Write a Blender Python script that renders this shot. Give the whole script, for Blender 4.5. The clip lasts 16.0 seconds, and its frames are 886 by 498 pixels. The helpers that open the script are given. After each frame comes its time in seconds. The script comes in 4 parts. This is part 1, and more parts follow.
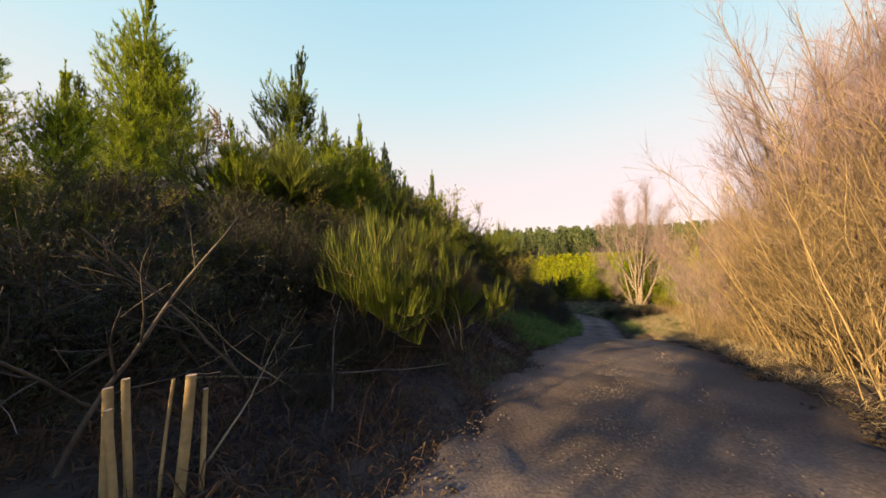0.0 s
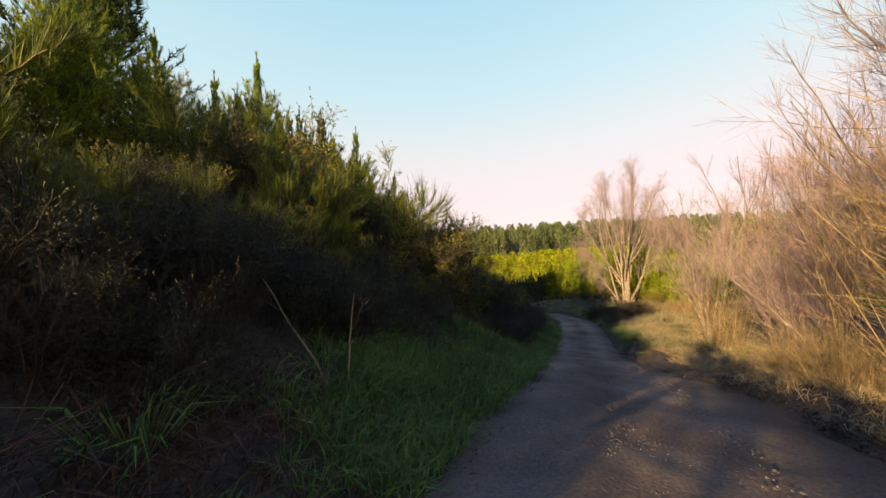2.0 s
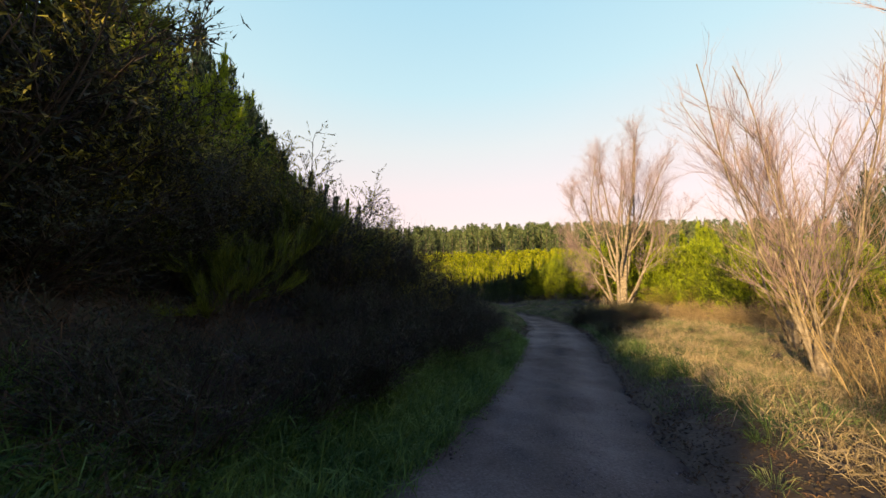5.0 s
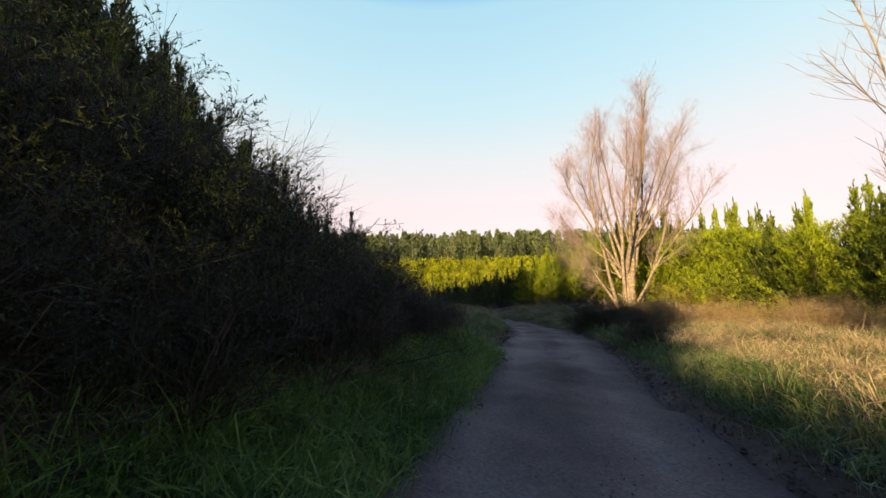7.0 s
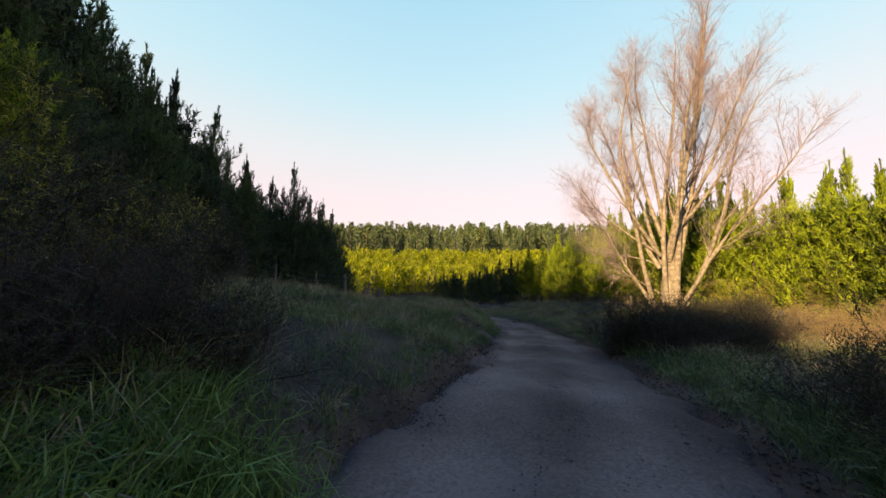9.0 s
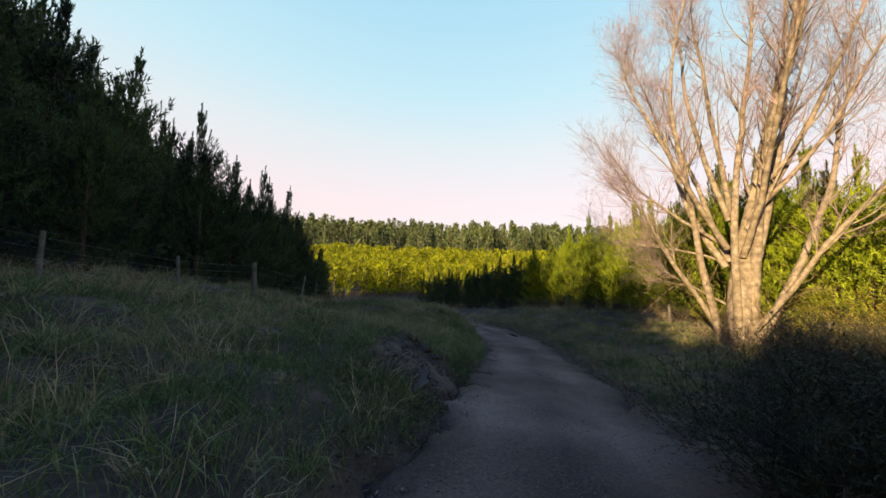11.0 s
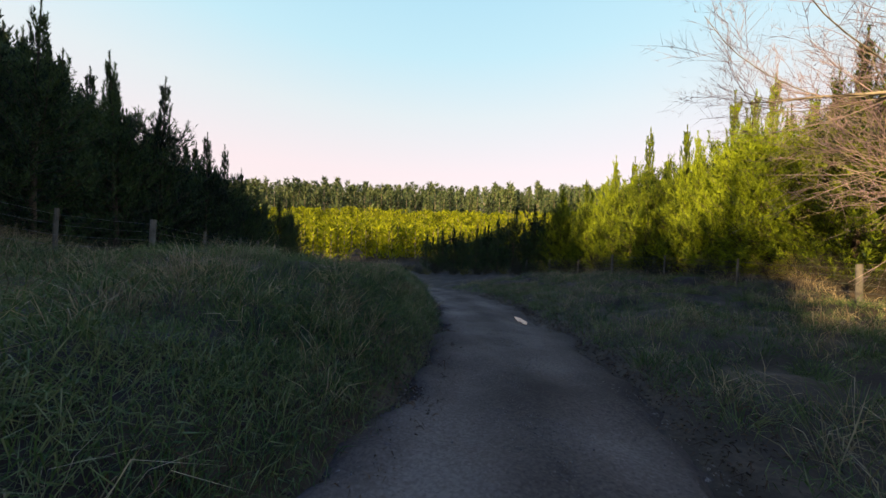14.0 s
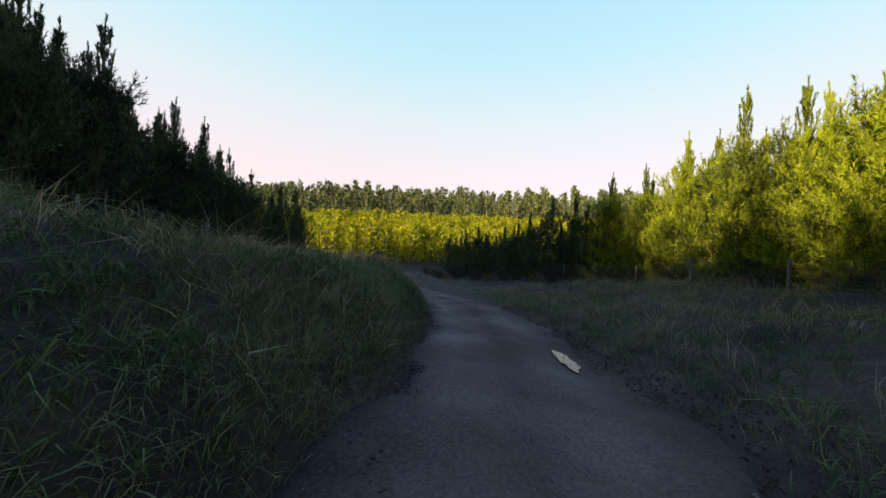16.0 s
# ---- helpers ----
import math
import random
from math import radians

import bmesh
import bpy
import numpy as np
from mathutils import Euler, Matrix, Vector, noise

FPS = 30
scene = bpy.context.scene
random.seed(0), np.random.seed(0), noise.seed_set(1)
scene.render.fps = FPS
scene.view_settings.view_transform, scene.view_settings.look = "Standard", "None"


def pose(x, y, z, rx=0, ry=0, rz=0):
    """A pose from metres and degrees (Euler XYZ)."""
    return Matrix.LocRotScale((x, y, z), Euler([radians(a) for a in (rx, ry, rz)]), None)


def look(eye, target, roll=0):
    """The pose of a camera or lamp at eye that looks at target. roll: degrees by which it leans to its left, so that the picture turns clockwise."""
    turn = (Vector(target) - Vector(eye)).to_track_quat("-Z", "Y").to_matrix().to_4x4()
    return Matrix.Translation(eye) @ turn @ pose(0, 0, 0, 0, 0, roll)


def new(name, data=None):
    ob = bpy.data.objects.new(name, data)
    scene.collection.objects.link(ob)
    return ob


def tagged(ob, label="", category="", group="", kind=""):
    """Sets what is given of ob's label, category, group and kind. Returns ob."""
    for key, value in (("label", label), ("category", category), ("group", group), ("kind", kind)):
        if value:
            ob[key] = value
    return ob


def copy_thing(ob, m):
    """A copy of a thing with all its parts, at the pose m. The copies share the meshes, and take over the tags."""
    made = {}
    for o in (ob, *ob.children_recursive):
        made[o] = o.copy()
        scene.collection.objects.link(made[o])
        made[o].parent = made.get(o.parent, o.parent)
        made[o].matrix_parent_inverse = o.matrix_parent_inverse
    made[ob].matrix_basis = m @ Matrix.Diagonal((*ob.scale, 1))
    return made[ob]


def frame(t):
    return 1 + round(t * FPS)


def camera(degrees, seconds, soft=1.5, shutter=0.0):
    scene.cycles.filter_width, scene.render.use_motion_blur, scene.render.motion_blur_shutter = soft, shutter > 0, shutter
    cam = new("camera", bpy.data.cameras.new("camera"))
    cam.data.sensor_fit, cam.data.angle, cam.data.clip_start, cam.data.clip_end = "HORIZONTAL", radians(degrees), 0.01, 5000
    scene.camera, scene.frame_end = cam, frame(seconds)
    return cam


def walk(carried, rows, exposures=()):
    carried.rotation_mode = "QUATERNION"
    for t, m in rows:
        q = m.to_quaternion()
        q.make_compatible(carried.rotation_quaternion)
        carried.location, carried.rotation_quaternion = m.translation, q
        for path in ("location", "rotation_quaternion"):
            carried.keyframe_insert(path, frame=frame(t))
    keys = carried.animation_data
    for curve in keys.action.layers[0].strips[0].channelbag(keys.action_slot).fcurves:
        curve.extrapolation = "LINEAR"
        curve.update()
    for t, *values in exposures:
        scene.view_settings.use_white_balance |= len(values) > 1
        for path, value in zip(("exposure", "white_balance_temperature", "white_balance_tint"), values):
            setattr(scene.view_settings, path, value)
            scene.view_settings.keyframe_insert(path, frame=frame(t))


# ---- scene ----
cam = camera(110.0, 16.0)
PATH = [
    (0, (-1.278, -1.908, 0.968), (-1.148, 0.083, 1.098), -1.8),
    (0.5, (-0.421, -0.235, 0.859), (-0.258, 1.754, 0.996), -2.0),
    (1, (0.593, 1.273, 0.823), (0.784, 3.26, 0.942), -1.7),
    (1.5, (1.398, 2.797, 0.589), (1.622, 4.78, 0.719), -1.9),
    (2, (2.208, 4.233, 0.43), (2.437, 6.216, 0.552), -3.0),
    (2.5, (2.988, 5.764, 0.148), (3.235, 7.747, 0.229), -2.1),
    (3, (3.824, 7.263, 0.025), (4.093, 9.243, 0.112), -2.1),
    (3.5, (4.64, 8.555, -0.266), (4.908, 10.536, -0.179), -2.2),
    (4, (5.59, 9.986, -0.443), (5.863, 11.966, -0.356), -1.7),
    (6.3, (8.801, 15.866, -2.056), (9.143, 17.828, -1.88), -0.8),
    (6.5, (9.024, 16.471, -2.148), (9.38, 18.432, -1.976), -0.8),
    (7, (9.974, 18.039, -2.429), (10.324, 19.999, -2.246), -0.9),
    (7.5, (10.889, 19.657, -2.715), (11.233, 21.619, -2.537), -1.0),
    (8, (11.413, 20.706, -2.75), (11.708, 22.681, -2.628), -0.5),
    (8.2, (11.721, 21.261, -2.849), (12.01, 23.236, -2.729), -0.6),
    (10.3, (14.815, 27.155, -3.071), (15.096, 29.126, -2.877), 3.3),
    (10.5, (14.928, 27.478, -3.091), (15.201, 29.456, -2.964), 1.7),
    (11, (15.384, 28.876, -3.263), (15.635, 30.855, -3.119), 2.2),
    (11.5, (16.051, 30.135, -3.399), (16.227, 32.125, -3.495), 3.0),
    (12, (16.704, 31.339, -3.554), (16.85, 33.331, -3.666), 2.9),
    (12.5, (17.228, 32.716, -3.761), (17.366, 34.709, -3.864), 2.6),
    (13, (17.747, 34.096, -3.928), (17.88, 36.089, -4.02), 2.5),
    (13.5, (18.295, 35.44, -4.159), (18.423, 37.434, -4.237), 2.1),
    (14, (18.847, 36.83, -4.334), (18.949, 38.826, -4.398), 1.9),
    (14.5, (19.343, 38.246, -4.534), (19.416, 40.244, -4.581), 1.8),
    (15, (19.728, 39.555, -4.761), (19.758, 41.555, -4.787), 1.9),
    (15.5, (19.984, 40.475, -4.865), (19.943, 42.475, -4.875), 1.8),
    (16, (19.856, 40.795, -4.942), (19.761, 42.793, -4.97), 3.4),
]
walk(cam, [(t, look(eye, target, roll)) for t, eye, target, roll in PATH], [(0, 1.6, 6850, 12), (4, 1.6, 6750, 11), (8, 1.62, 6680, 11), (11, 1.6, 6500, 10), (13.5, 1.6, 6450, 9), (16, 1.63, 6330, 7)])

# ---- world and sun ----
LIGHT = Vector((0.75, 0.612, -0.285)).normalized()
world = bpy.data.worlds.new("sky")
scene.world = world
world.use_nodes = True
wn = world.node_tree.nodes
wl = world.node_tree.links
sky = wn.new("ShaderNodeTexSky")
sky.sky_type, sky.sun_disc = "NISHITA", False
sky.sun_elevation, sky.sun_rotation = math.asin(-LIGHT.z), math.atan2(-LIGHT.x, -LIGHT.y)
sky.air_density, sky.dust_density, sky.ozone_density = 1.0, 1.0, 1.0
where = wn.new("ShaderNodeTexCoord")
split = wn.new("ShaderNodeSeparateXYZ")
wl.new(where.outputs["Generated"], split.inputs[0])
haze = wn.new("ShaderNodeValToRGB")
haze.color_ramp.elements[0].position, haze.color_ramp.elements[0].color = 0.0, (1.0, 0.80, 0.78, 1)
haze.color_ramp.elements[1].position, haze.color_ramp.elements[1].color = 1.0, (0.018, 0.11, 0.90, 1)
for pos_, col_ in ((0.2, (1.0, 0.81, 0.81, 1)), (0.36, (0.82, 0.86, 0.86, 1)), (0.5, (0.60, 0.85, 0.93, 1)), (0.68, (0.45, 0.76, 0.92, 1)), (0.75, (0.06, 0.26, 0.90, 1))):
    haze.color_ramp.elements.new(pos_).color = col_
wl.new(split.outputs["Z"], haze.inputs[0])
blend = wn.new("ShaderNodeMix")
blend.data_type = "RGBA"
blend.inputs["Factor"].default_value = 0.85
wl.new(sky.outputs[0], blend.inputs["A"])
gain = wn.new("ShaderNodeVectorMath")
gain.operation = "SCALE"
gain.inputs["Scale"].default_value = 5.5
wl.new(haze.outputs[0], gain.inputs[0])
wl.new(gain.outputs[0], blend.inputs["B"])
wl.new(blend.outputs["Result"], wn["Background"].inputs["Color"])
wn["Background"].inputs["Strength"].default_value = 0.066
sun = new("sun", bpy.data.lights.new("sun", "SUN"))
sun.data.energy, sun.data.angle, sun.data.color = 5.0, radians(0.6), (1.0, 0.71, 0.36)
sun.matrix_world = look((0, 0, 60), Vector((0, 0, 60)) + LIGHT)


# ---- materials ----
def material(name, low, high, size=3.0, fine=40.0, rough=0.85, bump=0.3, island=0.0, glow_through=0.0, spec=0.3, third=None, each=0.0, stripes=None, pebbles=0.0):
    """Two colours mixed by noise at two scales, with bump; island: how far single pieces differ; glow_through: share of light let through leaves."""
    m = bpy.data.materials.new(name)
    m.use_nodes = True
    n, l = m.node_tree.nodes, m.node_tree.links
    bsdf = n["Principled BSDF"]
    bsdf.inputs["Roughness"].default_value = rough
    bsdf.inputs["Specular IOR Level"].default_value = spec
    co = n.new("ShaderNodeTexCoord")
    big, small = n.new("ShaderNodeTexNoise"), n.new("ShaderNodeTexNoise")
    for node, sc, det in ((big, size, 8.0 if pebbles else 4.0), (small, fine, 6.0)):
        node.inputs["Scale"].default_value, node.inputs["Detail"].default_value = sc, det
        l.new(co.outputs["Object"], node.inputs["Vector"])
    add = n.new("ShaderNodeMath")
    add.operation = "MULTIPLY_ADD"
    l.new(small.outputs["Fac"], add.inputs[0])
    add.inputs[1].default_value = 0.45
    l.new(big.outputs["Fac"], add.inputs[2])
    fac = add.outputs[0]
    if pebbles:                              # single stones, each of its own shade
        cells, shade_, off = n.new("ShaderNodeTexVoronoi"), n.new("ShaderNodeMath"), n.new("ShaderNodeMath")
        cells.inputs["Scale"].default_value = pebbles
        l.new(co.outputs["Object"], cells.inputs["Vector"])
        tint = n.new("ShaderNodeSeparateColor")
        l.new(cells.outputs["Color"], tint.inputs[0])
        shade_.operation, off.operation = "MULTIPLY_ADD", "SUBTRACT"
        l.new(tint.outputs[0], shade_.inputs[0])
        shade_.inputs[1].default_value = 0.16
        l.new(fac, shade_.inputs[2])
        l.new(shade_.outputs[0], off.inputs[0])
        off.inputs[1].default_value = 0.08
        fac = off.outputs[0]
    if island or each:
        geo = n.new("ShaderNodeNewGeometry")
        obj = n.new("ShaderNodeObjectInfo")
        for source, k in ((geo.outputs["Random Per Island"], island), (obj.outputs["Random"], each)):
            if k:
                more = n.new("ShaderNodeMath")
                more.operation = "MULTIPLY_ADD"
                l.new(source, more.inputs[0])
                more.inputs[1].default_value = k
                l.new(fac, more.inputs[2])
                less = n.new("ShaderNodeMath")
                less.operation = "SUBTRACT"
                l.new(more.outputs[0], less.inputs[0])
                less.inputs[1].default_value = k / 2
                fac = less.outputs[0]
    cr = n.new("ShaderNodeValToRGB")
    e = cr.color_ramp.elements
    e[0].position, e[0].color = 0.5, (*low, 1)
    e[1].position, e[1].color = 0.98, (*high, 1)
    if third:
        e.new(0.72).color = (*third, 1)
    l.new(fac, cr.inputs[0])
    l.new(cr.outputs[0], bsdf.inputs["Base Color"])
    if stripes:                              # worn bands that run with the track
        at, wob, bands, mul = n.new("ShaderNodeAttribute"), n.new("ShaderNodeMath"), n.new("ShaderNodeMapRange"), n.new("ShaderNodeMix")
        at.attribute_name = "across"
        wob.operation = "MULTIPLY_ADD"
        l.new(big.outputs["Fac"], wob.inputs[0])
        wob.inputs[1].default_value = 0.5
        l.new(at.outputs["Fac"], wob.inputs[2])
        bands.inputs["From Min"].default_value, bands.inputs["From Max"].default_value = -1.5, 2.0
        l.new(wob.outputs[0], bands.inputs["Value"])
        tone = n.new("ShaderNodeValToRGB")
        ends = [((d_ + 1.75) / 3.5, k_) for d_, k_ in stripes]
        for e_, (p_, k_) in zip((tone.color_ramp.elements[0], tone.color_ramp.elements[1]), (ends[0], ends[-1])):
            e_.position, e_.color = p_, (k_ * 0.8, k_ * 0.8, k_ * 0.8, 1)
        for p_, k_ in ends[1:-1]:
            tone.color_ramp.elements.new(p_).color = (k_ * 0.8, k_ * 0.8, k_ * 0.8, 1)
        l.new(bands.outputs[0], tone.inputs[0])
        mul.data_type, mul.blend_type = "RGBA", "MULTIPLY"
        mul.inputs["Factor"].default_value = 1.0
        lift_ = n.new("ShaderNodeMix")
        lift_.data_type, lift_.blend_type = "RGBA", "MULTIPLY"
        lift_.inputs["Factor"].default_value = 1.0
        lift_.inputs["B"].default_value = (1.25, 1.25, 1.25, 1)
        l.new(cr.outputs[0], mul.inputs["A"])
        l.new(tone.outputs[0], mul.inputs["B"])
        l.new(mul.outputs["Result"], lift_.inputs["A"])
        l.new(lift_.outputs["Result"], bsdf.inputs["Base Color"])
    if bump:
        b = n.new("ShaderNodeBump")
        b.inputs["Strength"].default_value, b.inputs["Distance"].default_value = bump, 0.03
        l.new(add.outputs[0], b.inputs["Height"])
        l.new(b.outputs[0], bsdf.inputs["Normal"])
    if glow_through:
        tr = n.new("ShaderNodeBsdfTranslucent")
        mix = n.new("ShaderNodeMixShader")
        mix.inputs[0].default_value = glow_through
        l.new(cr.outputs[0], tr.inputs["Color"])
        l.new(bsdf.outputs[0], mix.inputs[1])
        l.new(tr.outputs[0], mix.inputs[2])
        l.new(mix.outputs[0], n["Material Output"].inputs["Surface"])
    return m


M_SOIL = material("bank_soil", (0.022, 0.015, 0.010), (0.10, 0.070, 0.045), 1.2, 22, bump=0.6, third=(0.042, 0.031, 0.018))
M_ROAD = material("track_gravel", (0.056, 0.042, 0.031), (0.165, 0.130, 0.098), 0.55, 30, bump=0.6, third=(0.100, 0.077, 0.057), spec=0.12, pebbles=48.0, stripes=((-1.6, 0.5), (-1.25, 0.8), (-0.8, 1.2), (-0.4, 1.04), (0.05, 0.78), (0.4, 1.04), (0.8, 1.18), (1.2, 0.75), (1.6, 0.45)))
M_MUD = material("wet_mud", (0.014, 0.010, 0.007), (0.05, 0.034, 0.024), 2, 30, rough=0.65, bump=0.7, spec=0.25)
M_STONE = material("gravel_stone", (0.06, 0.048, 0.038), (0.17, 0.14, 0.112), 8, 50, bump=0.3, island=0.6)
M_BARK = material("grey_bark", (0.085, 0.066, 0.048), (0.31, 0.262, 0.20), 5, 30, bump=0.9, third=(0.175, 0.14, 0.10))
M_TWIG = material("pale_twig", (0.10, 0.07, 0.032), (0.30, 0.218, 0.112), 2, 20, bump=0, island=0.5)
M_ROSE = material("rosy_twig", (0.13, 0.088, 0.092), (0.32, 0.235, 0.235), 2, 20, bump=0, island=0.4)
M_CANE = material("tan_cane", (0.13, 0.088, 0.038), (0.38, 0.275, 0.13), 1.5, 20, bump=0.2, island=0.5)
M_DEADWOOD = material("dead_wood", (0.035, 0.029, 0.025), (0.15, 0.125, 0.10), 3, 25, bump=0.4, island=0.3)
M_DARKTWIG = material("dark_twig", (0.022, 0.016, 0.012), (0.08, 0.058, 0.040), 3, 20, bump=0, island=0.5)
M_PINEBARK = material("pine_bark", (0.03, 0.022, 0.016), (0.10, 0.07, 0.05), 6, 40, bump=0.8)
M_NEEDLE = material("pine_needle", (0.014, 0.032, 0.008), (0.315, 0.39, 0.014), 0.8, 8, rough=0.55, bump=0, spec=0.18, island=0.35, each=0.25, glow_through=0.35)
# darker, bluer copy of pine_needle, with the shade put into its colour
M_SHADENEEDLE = material("shaded_pine_needle", (0.006, 0.014, 0.013), (0.075, 0.115, 0.035), 0.8, 8, rough=0.6, bump=0, spec=0.12, island=0.35, each=0.2, glow_through=0.15)
M_BROOM = material("broom_shoot", (0.026, 0.041, 0.006), (0.155, 0.18, 0.012), 1.0, 8, rough=0.65, bump=0, island=0.4, each=0.2, glow_through=0.2)
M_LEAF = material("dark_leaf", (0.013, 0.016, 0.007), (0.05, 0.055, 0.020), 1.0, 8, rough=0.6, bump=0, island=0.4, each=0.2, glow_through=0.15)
M_OLIVE = material("olive_leaf", (0.062, 0.066, 0.010), (0.33, 0.285, 0.035), 1.0, 8, rough=0.6, bump=0, island=0.5, each=0.2, glow_through=0.2)
M_GRASS = material("green_grass", (0.028, 0.054, 0.013), (0.19, 0.20, 0.085), 0.5, 5, rough=0.7, bump=0, third=(0.075, 0.125, 0.030), island=0.45, glow_through=0.25)
M_VERGE = material("verge_grass", (0.045, 0.095, 0.016), (0.16, 0.24, 0.05), 0.6, 5, rough=0.7, bump=0, island=0.45, glow_through=0.25)
M_HAY = material("dry_grass", (0.12, 0.092, 0.048), (0.38, 0.30, 0.17), 0.7, 5, rough=0.75, bump=0, island=0.5, glow_through=0.2)
M_FERN = material("dead_bracken", (0.028, 0.017, 0.010), (0.115, 0.066, 0.032), 0.9, 6, rough=0.8, bump=0, island=0.5, glow_through=0.1)
M_POST = material("weathered_post", (0.055, 0.048, 0.04), (0.15, 0.135, 0.115), 4, 40, bump=0.6)
M_WIRE = material("fence_wire", (0.10, 0.10, 0.10), (0.2, 0.2, 0.2), 4, 40, rough=0.5, bump=0)
M_CUT = material("cut_wood", (0.40, 0.27, 0.14), (0.66, 0.50, 0.30), 6, 40, bump=0.3)
M_RUST = material("rust_leaf", (0.10, 0.055, 0.018), (0.30, 0.18, 0.06), 1.0, 8, rough=0.6, bump=0, island=0.5, glow_through=0.25)
# brighter copy of pine_needle for the young plantation, sunlight put into the colour
M_LITYOUNG = material("sunlit_young_needle", (0.06, 0.078, 0.006), (0.36, 0.385, 0.010), 0.5, 4, rough=0.7, bump=0, spec=0.1, island=0.5, glow_through=0.3)
M_FARPINE = material("far_pine", (0.022, 0.042, 0.016), (0.105, 0.130, 0.042), 0.12, 2, rough=0.7, bump=0, island=0.5)


# ---- mesh tools ----
RNG = np.random.RandomState(11)
UP = np.array((0.0, 0.0, 1.0))


def unit(v):
    return v / np.maximum(np.linalg.norm(v, axis=-1, keepdims=True), 1e-9)


def mesh(name, pieces, mat, smooth=True):
    """One mesh out of (vertices, faces) pieces; faces are rows of three or four."""
    vs, loops, sizes, at = [], [], [], 0
    for v, f in pieces:
        if len(v) == 0:
            continue
        vs.append(v.reshape(-1, 3))
        loops.append((f + at).ravel())
        sizes.append(np.full(len(f), f.shape[1]))
        at += len(vs[-1])
    v, lo, si = np.vstack(vs), np.concatenate(loops).astype(np.int32), np.concatenate(sizes).astype(np.int32)
    me = bpy.data.meshes.new(name)
    me.vertices.add(len(v)); me.loops.add(len(lo)); me.polygons.add(len(si))
    me.vertices.foreach_set("co", v.astype(np.float32).ravel())
    me.loops.foreach_set("vertex_index", lo)
    me.polygons.foreach_set("loop_start", np.concatenate([[0], np.cumsum(si)[:-1]]).astype(np.int32))
    me.polygons.foreach_set("loop_total", si)
    me.polygons.foreach_set("use_smooth", np.full(len(si), smooth))
    me.update(calc_edges=True)
    me.materials.append(mat)
    return me


def part(name, me, parent, label=""):
    ob = new(name, me)
    ob.parent = parent
    return tagged(ob, label) if label else ob


def tubes(P, R, k=3):
    """Tapered tubes along B lines of m points, with k sides."""
    if len(P) == 0:
        return np.zeros((0, 3)), np.zeros((0, 4), int)
    B, m, _ = P.shape
    T = unit(np.gradient(P, axis=1))
    ref = np.where(np.abs(T[:, :1, 2:3]) > 0.9, np.array((1.0, 0, 0)), UP)
    N = unit(np.cross(T, ref))
    Q = np.cross(T, N)
    a = np.arange(k) * 2 * np.pi / k
    ring = N[:, :, None] * np.cos(a)[:, None] + Q[:, :, None] * np.sin(a)[:, None]
    V = P[:, :, None] + ring * R[:, :, None, None]
    b, i, j = np.meshgrid(np.arange(B), np.arange(m - 1), np.arange(k), indexing="ij")
    at = lambda b, i, j: (b * m + i) * k + j % k
    return V.reshape(-1, 3), np.stack([at(b, i, j), at(b, i, j + 1), at(b, i + 1, j + 1), at(b, i + 1, j)], -1).reshape(-1, 4)


def limbs(base, way, length, r0, r1, seg=5, lift=0.0, wob=0.1, rng=RNG):
    """Lines that start at base and grow along way, bending upwards by lift and wandering by wob."""
    B = len(base)
    P, d = [base], unit(way)
    for i in range(seg):
        d = unit(d + lift / seg * UP + rng.normal(0, wob, (B, 3)))
        P.append(P[-1] + d * (np.asarray(length).reshape(-1, 1) / seg))
    t = np.linspace(0, 1, seg + 1)
    r0, r1 = np.broadcast_to(r0, B), np.broadcast_to(r1, B)
    return np.stack(P, 1), r0[:, None] * (1 - t) + r1[:, None] * t


def sprout(P, R, each, span, length, angle, lift=0.0, wob=0.1, seg=4, thin=0.6, tip=0.004, fall=0.5, rng=RNG):
    """Side shoots on lines: each per line, within span of it, angle from it in degrees, shorter by fall towards its end."""
    B, m, _ = P.shape
    idx = np.repeat(np.arange(B), each)
    t = rng.uniform(*span, len(idx))
    f = t * (m - 1)
    i = np.minimum(f.astype(int), m - 2)
    u = (f - i)[:, None]
    base = P[idx, i] * (1 - u) + P[idx, i + 1] * u
    tan = unit(P[idx, i + 1] - P[idx, i])
    rad = R[idx, i] * (1 - u[:, 0]) + R[idx, i + 1] * u[:, 0]
    side = rng.normal(size=(len(idx), 3))
    side = unit(side - (side * tan).sum(1, keepdims=True) * tan)
    a = np.radians(rng.uniform(*angle, len(idx)))[:, None]
    L = rng.uniform(*length, len(idx)) * (1 - fall * t)
    return limbs(base, np.cos(a) * tan + np.sin(a) * side, L, np.maximum(rad * thin, tip), tip, seg, lift, wob, rng)


def blades(base, way, length, width, droop=0.0, rng=RNG):
    """Narrow kite-shaped leaves, bent over at their middle."""
    n = len(base)
    d = unit(way)
    s = unit(np.cross(d, rng.normal(size=(n, 3)))) * np.asarray(width).reshape(-1, 1) / 2
    L = np.asarray(length).reshape(-1, 1)
    mid = base + d * L * 0.5
    tip = mid + unit(d + rng.normal(0, 0.25, (n, 3)) - droop * UP) * L * 0.5
    V = np.stack([base, mid - s, mid + s, tip], 1).reshape(-1, 3)
    o = np.arange(n)[:, None] * 4
    return [(V, np.vstack([o + np.array((0, 2, 1)), o + np.array((1, 2, 3))]))]


